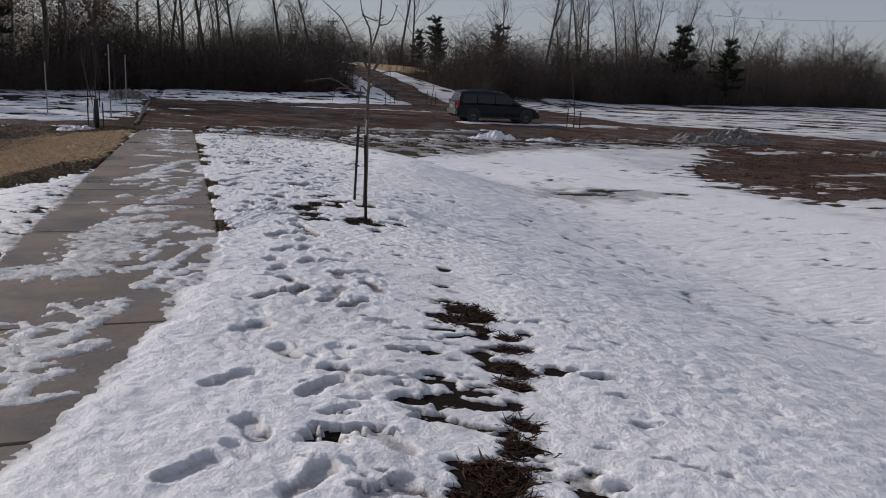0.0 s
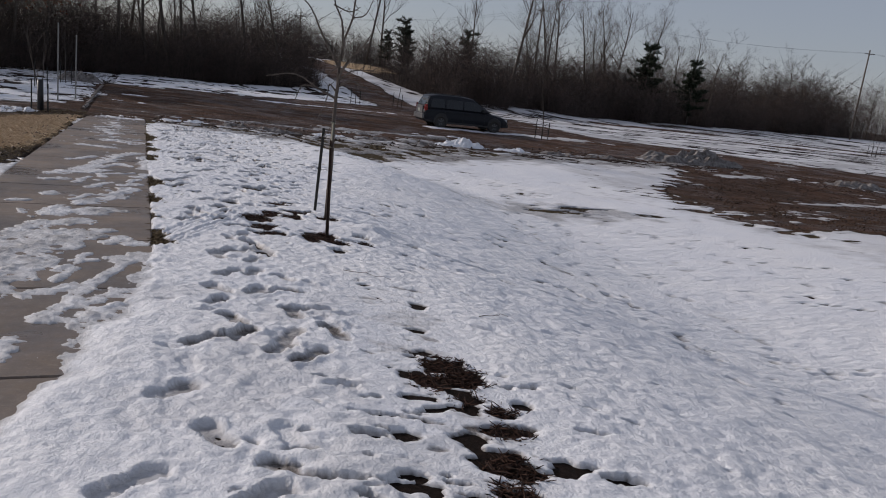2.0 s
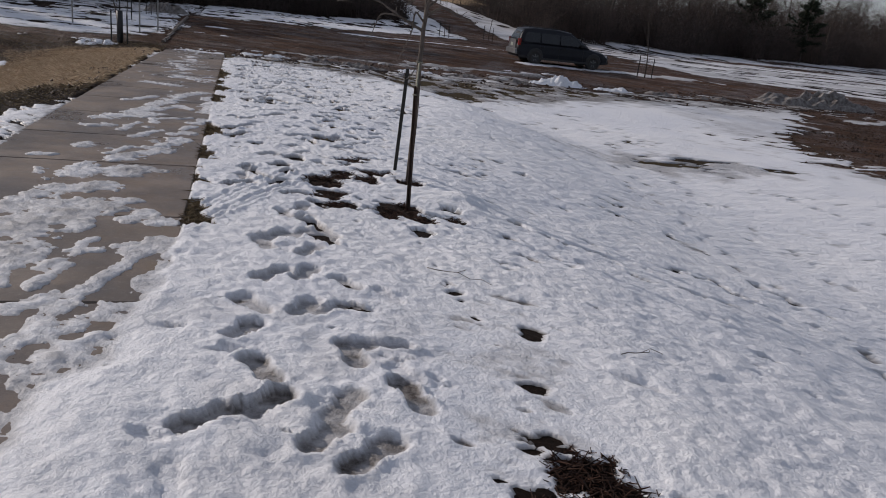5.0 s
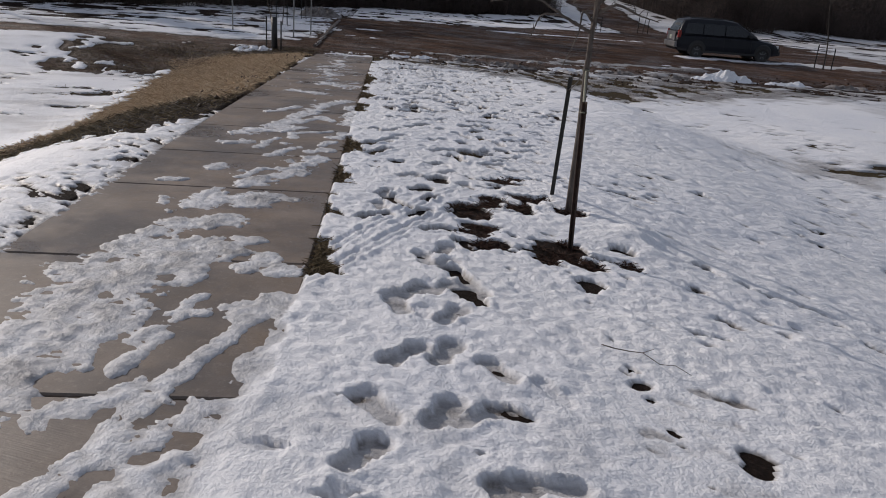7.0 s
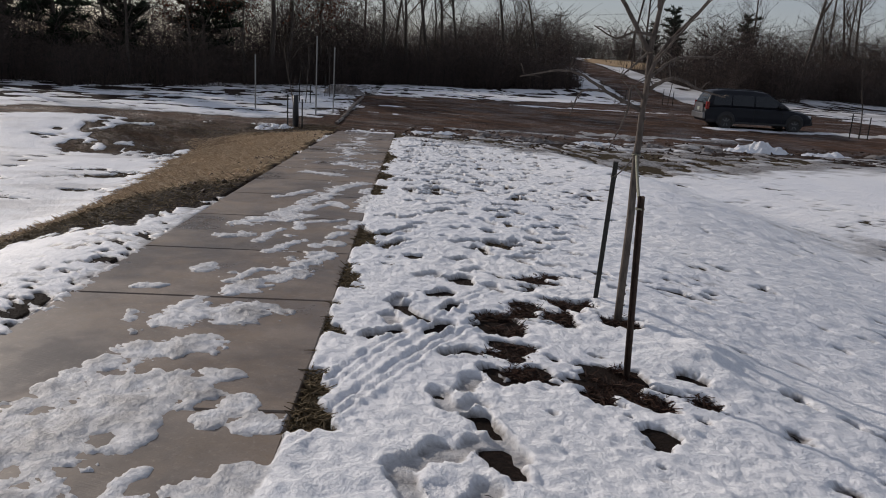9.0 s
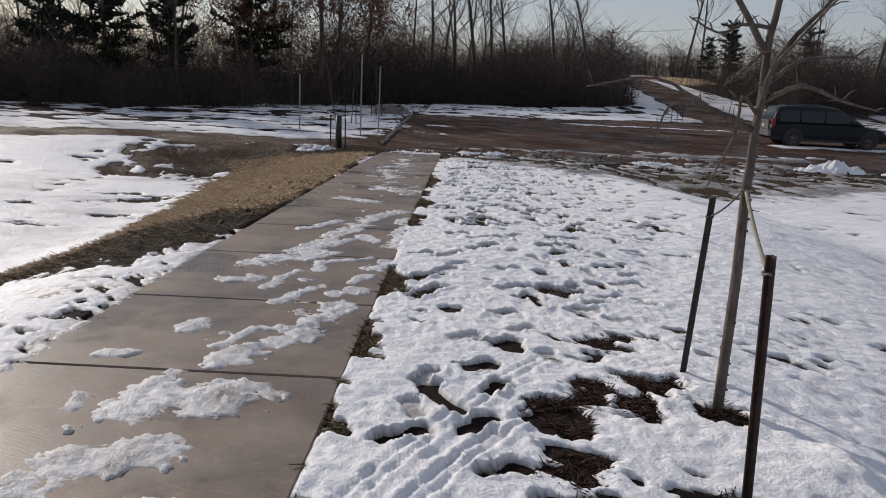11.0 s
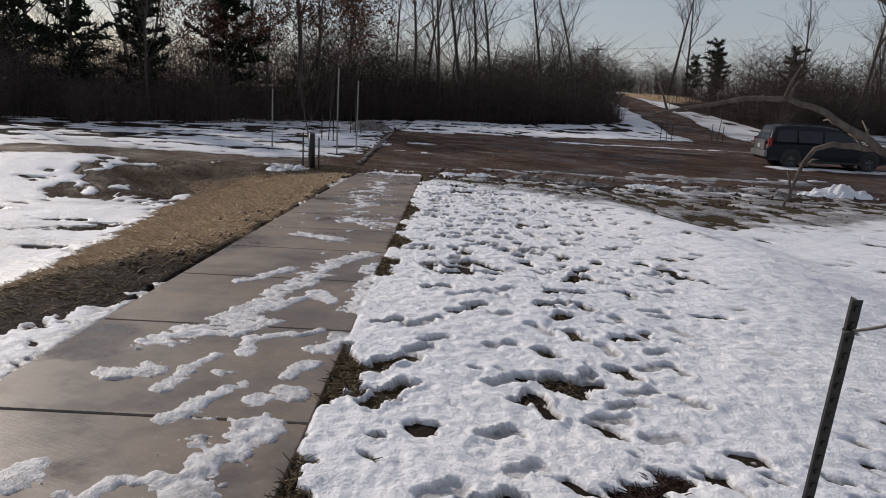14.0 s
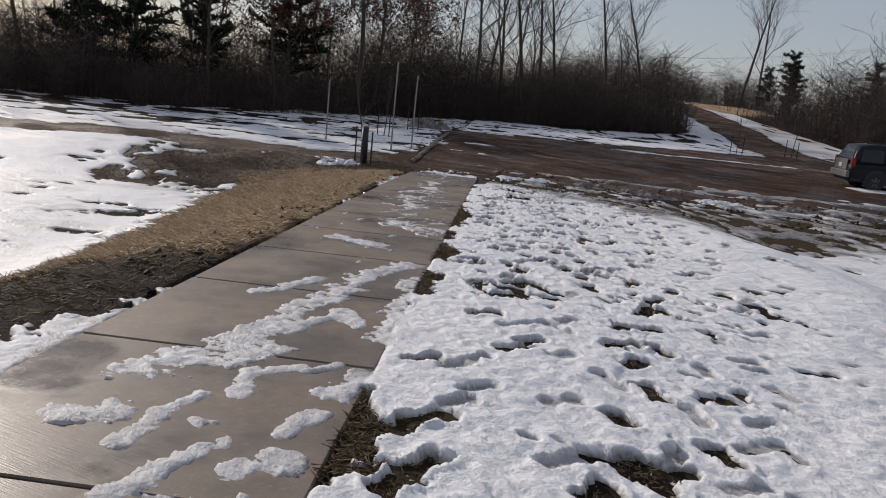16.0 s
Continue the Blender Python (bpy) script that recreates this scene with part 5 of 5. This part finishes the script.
def minivan(m):
    e = empty("minivan", m, "dark navy minivan parked on the muddy gravel lot", "van")
    bm = bmesh.new()
    loft(bm, [body_section(-2.42, 0.42, 0.86, 0.86), body_section(-2.34, 0.30, 1.00, 0.94), body_section(-1.6, 0.26, 1.02, 0.98), body_section(0.9, 0.26, 1.02, 0.98), body_section(1.45, 0.27, 0.97, 0.97), body_section(2.05, 0.30, 0.86, 0.93), body_section(2.32, 0.34, 0.74, 0.84), body_section(2.41, 0.42, 0.62, 0.72)])
    body = part("body", bm, PAINT, e)
    mod = body.modifiers.new("round", "BEVEL")
    mod.width, mod.segments, mod.limit_method = 0.035, 2, "ANGLE"
    bm = bmesh.new()

    def house(x, z, half):
        side = [(0.93, 1.0), (0.93 - (0.93 - half) * 0.5, 1.0 + (z - 1.0) * 0.5), (half, z - 0.05), (half * 0.9, z), (half * 0.4, z + 0.03)]
        return [(x, y, zz) for y, zz in side] + [(x, -y, zz) for y, zz in side[::-1]]

    loft(bm, [house(-2.36, 1.06, 0.90), house(-2.24, 1.42, 0.80), house(-2.10, 1.68, 0.74), house(-1.6, 1.75, 0.74), house(-0.4, 1.76, 0.74), house(0.25, 1.70, 0.73), house(0.75, 1.40, 0.80), house(1.32, 1.03, 0.90)])
    smooth(part("cabin", bm, PAINT, e))
    for side in (-1, 1):
        def pt(x, f, z_top=1.70):
            return Vector((x, side * (0.938 - 0.19 * f), 1.04 + (z_top - 1.04) * f))
        for x0, x1, xa, xb in ((-2.12, -1.30, -2.02, -1.30), (-1.24, -0.30, -1.24, -0.30), (-0.24, 0.95, -0.24, 0.42)):
            bm = bmesh.new()
            panel(bm, [pt(x0, 0.06), pt(x1, 0.06), pt(xb, 0.78), pt(xa, 0.78)], (0, side * 0.012, 0))
            part("side_window", bm, GLASS_DARK, e, "dark tinted side glass")
        for x0 in (-1.27, -0.27, 0.98):
            bm = bmesh.new()
            box(bm, x0 - 0.004, x0 + 0.004, side * 0.972, side * 0.984, 0.36, 0.98)
            part("door_seam", bm, TRIM, e)
        for x0 in (-1.08, -0.08):
            bm = bmesh.new()
            box(bm, x0, x0 + 0.16, side * 0.975 - 0.012, side * 0.975 + 0.028, 0.90, 0.935, 0.008)
            part("door_handle", bm, PAINT, e)
        bm = bmesh.new()
        box(bm, 0.78, 0.96, side * 1.03 - 0.09, side * 1.03 + 0.09, 1.06, 1.22, 0.04)
        part("wing_mirror", bm, TRIM, e)
        bm = bmesh.new()
        box(bm, -1.9, 1.9, side * 0.985 - 0.012, side * 0.985 + 0.012, 0.27, 0.36, 0.006)
        part("sill_trim", bm, TRIM, e)
        bm = bmesh.new()
        box(bm, -2.40, -2.26, side * 0.86 - 0.07, side * 0.86 + 0.07, 0.86, 1.20, 0.02)
        part("tail_lamp", bm, LAMP_RED, e, "red tail lamp")
        bm = bmesh.new()
        box(bm, 2.12, 2.32, side * 0.70 - 0.13, side * 0.70 + 0.13, 0.66, 0.80, 0.03)
        part("headlight", bm, LAMP_CLEAR, e, "clear headlight")
        bm = bmesh.new()
        tube(bm, [(-1.9, side * 0.62, 1.765), (-1.8, side * 0.62, 1.79), (0.0, side * 0.62, 1.795), (0.1, side * 0.62, 1.76)], 0.018, 6)
        smooth(part("roof_rail", bm, TRIM, e))
        for x0 in (-1.47, 1.56):
            # solid black disc in place of the shaded hollow round the wheel
            bm = bmesh.new()
            disc(bm, Matrix.Translation((x0, side * 0.86, 0.42)), 0.40, 0.26, 20)
            part("wheel_well_shade", bm, TRIM, e)
            wheel = part("wheel", disc(bmesh.new(), Matrix.Translation((x0, side * 0.90, 0.335)), 0.335, 0.22, 28, 0.215), RUBBER, e, "muddy black tyre")
            smooth(wheel)
            bm = bmesh.new()
            disc(bm, Matrix.Translation((x0, side * 0.93, 0.335)), 0.21, 0.10, 24)
            for k in range(7):
                box(bm, -0.02, 0.02, side * 0.05, side * 0.065, 0.03, 0.19)
                bmesh.ops.transform(bm, matrix=Matrix.Translation((x0, side * 0.93, 0.335)) @ Matrix.Rotation(k * 2 * math.pi / 7, 4, "Y"), verts=bm.verts[-8:])
                bm.verts.ensure_lookup_table()
            part("rim", bm, ALLOY, wheel, "dull alloy rim")
    bm = bmesh.new()
    panel(bm, [(-2.355, -0.74, 1.16), (-2.355, 0.74, 1.16), (-2.15, 0.62, 1.60), (-2.15, -0.62, 1.60)], (-0.012, 0, 0.004))
    part("rear_window", bm, GLASS_DARK, e, "dark rear glass")
    bm = bmesh.new()
    panel(bm, [(1.26, -0.80, 1.08), (1.26, 0.80, 1.08), (0.34, 0.62, 1.68), (0.34, -0.62, 1.68)], (0.012, 0, 0.012))
    part("windscreen", bm, GLASS_DARK, e)
    bm = bmesh.new()
    box(bm, -2.50, -2.36, -0.88, 0.88, 0.42, 0.68, 0.03)
    part("rear_bumper", bm, SILVER, e, "pale grey rear bumper")
    # tailgate panel, paler than the navy body
    bm = bmesh.new()
    box(bm, -2.455, -2.43, -0.62, 0.62, 0.70, 1.12, 0.008)
    part("tailgate", bm, SILVER, e, "pale grey tailgate")
    bm = bmesh.new()
    box(bm, -2.475, -2.456, -0.16, 0.16, 0.78, 0.94, 0.004)
    part("licence_plate", bm, PLATE, e)
    bm = bmesh.new()
    box(bm, 2.30, 2.44, -0.78, 0.78, 0.34, 0.54, 0.04)
    part("front_bumper", bm, TRIM, e)
    return e


def plan(x, y):
    """Along and across the footway, from plan coordinates."""
    return -0.333 * (x - 0.318) + 0.943 * y, 0.943 * (x - 0.318) + 0.333 * y


def stand(x, y, rz=0, sink=0.0):
    s_, d_ = plan(x, y)
    return pose(x, y, float(terrain(s_, d_)) - sink, 0, 0, rz)


VAN = Vector((0.95, 40.6, 0)) + Vector((math.cos(radians(15)), math.sin(radians(15)), 0)) * 1.47
minivan(stand(VAN.x, VAN.y, 15, 0.06) @ Matrix.Diagonal((0.97, 0.97, 0.94, 1)))


# ---- poles, stakes and young trees round the lot ----
def marker_pole(s, d, h, lean=0.0):
    e = empty("marker_pole", Matrix.Translation(at(s, d, 0.05)) @ pose(0, 0, 0, 0, lean, 0), "tall thin grey steel pole standing in the snow", "pole", "poles beside the lot")
    bm = bmesh.new()
    box(bm, -0.022, 0.022, -0.005, 0.005, -0.3, h, 0.002)
    part("web", bm, GALV, e)
    bm = bmesh.new()
    for x in (-0.018, 0.018):
        box(bm, x - 0.004, x + 0.004, 0.0055, 0.026, -0.3, h, 0.0015)
    part("flange", bm, GALV, e)


marker_pole(34.6, -5.58, 2.1, 0.3)
marker_pole(33.4, -3.1, 2.9, 0.4)
marker_pole(34.6, -2.58, 2.5, 0.6)


def young_tree(s, d, h, seed, guard=True):
    a, b, ra, rb, lv = tree_arrays(seed, h, levels=3, spread=0.5, first=0.35, kids=(7, 2, 0))
    e = empty("young_tree", Matrix.Translation(at(s, d)), "thin leafless young tree between short stakes", "tree", "young trees round the lot")
    for name, pick, r in (("trunk", lv == 0, 5), ("crown", lv > 0, 3)):
        if name == "trunk":
            o = new(name, trunk_mesh(a[pick], b[pick], np.maximum(ra[pick] * 0.8, 0.007), np.maximum(rb[pick] * 0.8, 0.006), r, BARK))
        else:
            o = new(name, mesh_from(name, *cones(a[pick], b[pick], np.maximum(ra[pick] * 0.6, 0.005), np.maximum(rb[pick] * 0.6, 0.004), r), BARK))
        o.parent = e
    if guard:
        bm = bmesh.new()
        tube(bm, [(0, 0, -0.05), (0, 0, 0.5), (0, 0, 1.0)], [0.10, 0.095, 0.09], 10)
        smooth(part("trunk_guard", bm, TRIM, e, "black plastic trunk guard"))
    for k, (x, y, hh) in enumerate(((-0.34, 0.1, 1.05), (0.3, -0.12, 0.95))):
        st = empty("short_stake", Matrix.Translation(at(s, d) + Vector((x, y, -0.05))), "short dark steel stake beside a young tree", "stake", "stakes round the lot")
        bm = bmesh.new()
        box(bm, -0.022, 0.022, -0.006, 0.006, -0.2, hh, 0.003)
        part("flange", bm, POST_GREEN, st)
        bm = bmesh.new()
        box(bm, -0.005, 0.005, 0.0065, 0.035, -0.2, hh, 0.002)
        part("web", bm, POST_GREEN, st)


young_tree(29.5, -3.25, 2.9, 81)
young_tree(38.5, -4.2, 2.6, 82, False)
young_tree(43.0, -3.6, 2.6, 83, False)
young_tree(52.0, 13.5, 3.0, 84, False)
young_tree(54.0, 17.2, 3.2, 85, False)
young_tree(*plan(6.6, 40.2), 3.6, 86, False)
for x, y, k in ((40.5, 66, 87), (42.5, 68.5, 88), (44.5, 66.5, 89), (36, 51, 90), (47, 61, 91)):
    young_tree(*plan(x, y), 2.4, k, False)


# ---- heaps of ploughed snow and earth ----
def heap(name, s, d, rs, rd, h, seed, material, label, category):
    bm = bmesh.new()
    n = 26
    grid = [[None] * (n + 1) for _ in range(n + 1)]
    for i in range(n + 1):
        for j in range(n + 1):
            u, v = 2 * i / n - 1, 2 * j / n - 1
            q = max(0.0, 1 - math.hypot(u, v) ** 2)
            s_, d_ = s + u * rs, d + v * rd
            nz = float(fbm(np.array([s_]), np.array([d_]), 0.32, seed, 4, 0.65)[0])
            x, y = sd(s_, d_)
            grid[i][j] = bm.verts.new((x, y, float(terrain(s_, d_)) - 0.06 + h * q ** 0.7 * (0.70 + 0.72 * nz)))
    for i in range(n):
        for j in range(n):
            bm.faces.new((grid[i][j], grid[i][j + 1], grid[i + 1][j + 1], grid[i + 1][j]))
    bmesh.ops.recalc_face_normals(bm, faces=bm.faces)
    return tagged(part(name, bm, material), label, category)


DIRTY_SNOW = plain("dirty_snow", (0.040, 0.026, 0.018), (0.30, 0.28, 0.265), 5.0, 0.8, 0.0, 1.0, dist=0.08)
heap("snow_mound", *plan(13.3, 36.5), 1.1, 3.2, 0.62, 91, DIRTY_SNOW, "heap of ploughed snow mixed with brown earth", "snow heap")
heap("snow_mound", 29.6, 12.2, 0.5, 1.3, 0.35, 92, SNOW, "ploughed white snow heap along the lot edge", "snow heap")
heap("snow_mound", 29.4, -3.9, 0.5, 0.7, 0.2, 93, SNOW, "small white snow heap by a young tree", "snow heap")
heap("snow_mound", 46.5, -3.2, 1.2, 1.2, 0.55, 94, DIRTY_SNOW, "lumpy heap of dirty ploughed snow", "snow heap")
heap("snow_mound", *plan(20.5, 34.5), 0.8, 2.2, 0.26, 95, DIRTY_SNOW, "low heap of dirty snow by the dirt road", "snow heap")
for k, d_ in enumerate((1.4, 3.0, 4.6, 6.6, 8.4, 10.2, 14.4, 16.6, 18.8)):
    heap("snow_mound", 29.4 + 0.15 * math.sin(k * 2.1), d_, 0.42, 1.0, 0.17, 100 + k, SNOW if k % 3 == 0 else DIRTY_SNOW, "low ridge of ploughed snow along the lot edge", "snow heap")


# ---- picnic table and the lone tree on the plain ----
def picnic_table(m):
    e = empty("picnic_table", m, "weathered wooden picnic table on the snowy plain", "picnic table")
    for k in range(5):
        bm = bmesh.new()
        box(bm, -0.9, 0.9, -0.36 + 0.15 * k, -0.22 + 0.15 * k, 0.72, 0.76, 0.006)
        part("table_board", bm, TIMBER, e)
    for side in (-1, 1):
        for k in range(2):
            bm = bmesh.new()
            y = side * (0.62 + 0.15 * k)
            box(bm, -0.9, 0.9, y - 0.07, y + 0.07, 0.42, 0.46, 0.006)
            part("bench_board", bm, TIMBER, e)
        bm = bmesh.new()
        box(bm, side * 0.62 - 0.02, side * 0.62 + 0.02, -0.78, 0.78, 0.34, 0.42, 0.004)
        part("bench_bearer", bm, TIMBER, e)
        for y in (-1, 1):
            bm = bmesh.new()
            tube(bm, [(side * 0.66, y * 0.62, 0), (side * 0.66, y * 0.22, 0.72)], 0.055, 4)
            part("leg", bm, TIMBER, e)


picnic_table(stand(29.4, 44, 25))
s_, d_ = plan(35, 45)
plant(KINDS[3], s_, d_, 1.1, 40)


# ---- utility poles and wires far behind ----
def utility_pole(x, y, top):
    s_, d_ = plan(x, y)
    z0 = float(terrain(s_, d_))
    e = empty("utility_pole", pose(x, y, z0), "tall wooden utility pole behind the woods", "utility pole", "utility poles")
    bm = bmesh.new()
    tube(bm, [(0, 0, -0.5), (0, 0, top - z0)], [0.17, 0.11], 8)
    smooth(part("post", bm, POLE_WOOD, e))
    bm = bmesh.new()
    box(bm, -0.9, 0.9, -0.16, -0.07, top - z0 - 0.7, top - z0 - 0.58, 0.01)
    part("crossarm", bm, POLE_WOOD, e)


UP = [(-90.0, 165.0, 12.0), (-21.5, 137.0, 10.5), (17.6, 119.0, 14.4), (76.0, 130.0, 15.0), (160.0, 150.0, 16.0)]
for x, y, z in UP:
    utility_pole(x, y, z)
for (x0, y0, z0), (x1, y1, z1) in zip(UP, UP[1:]):
    for k in (-0.8, 0.8):
        a, b = Vector((x0 + k, y0 - 0.1, z0 - 0.5)), Vector((x1 + k, y1 - 0.1, z1 - 0.5))
        bm = bmesh.new()
        tube(bm, [a.lerp(b, i / 12) - Vector((0, 0, 1.2 * 4 * (i / 12) * (1 - i / 12))) for i in range(13)], 0.009, 4)
        tagged(part("power_line", bm, TRIM), "thin sagging power line against the sky", "cable", "power lines")
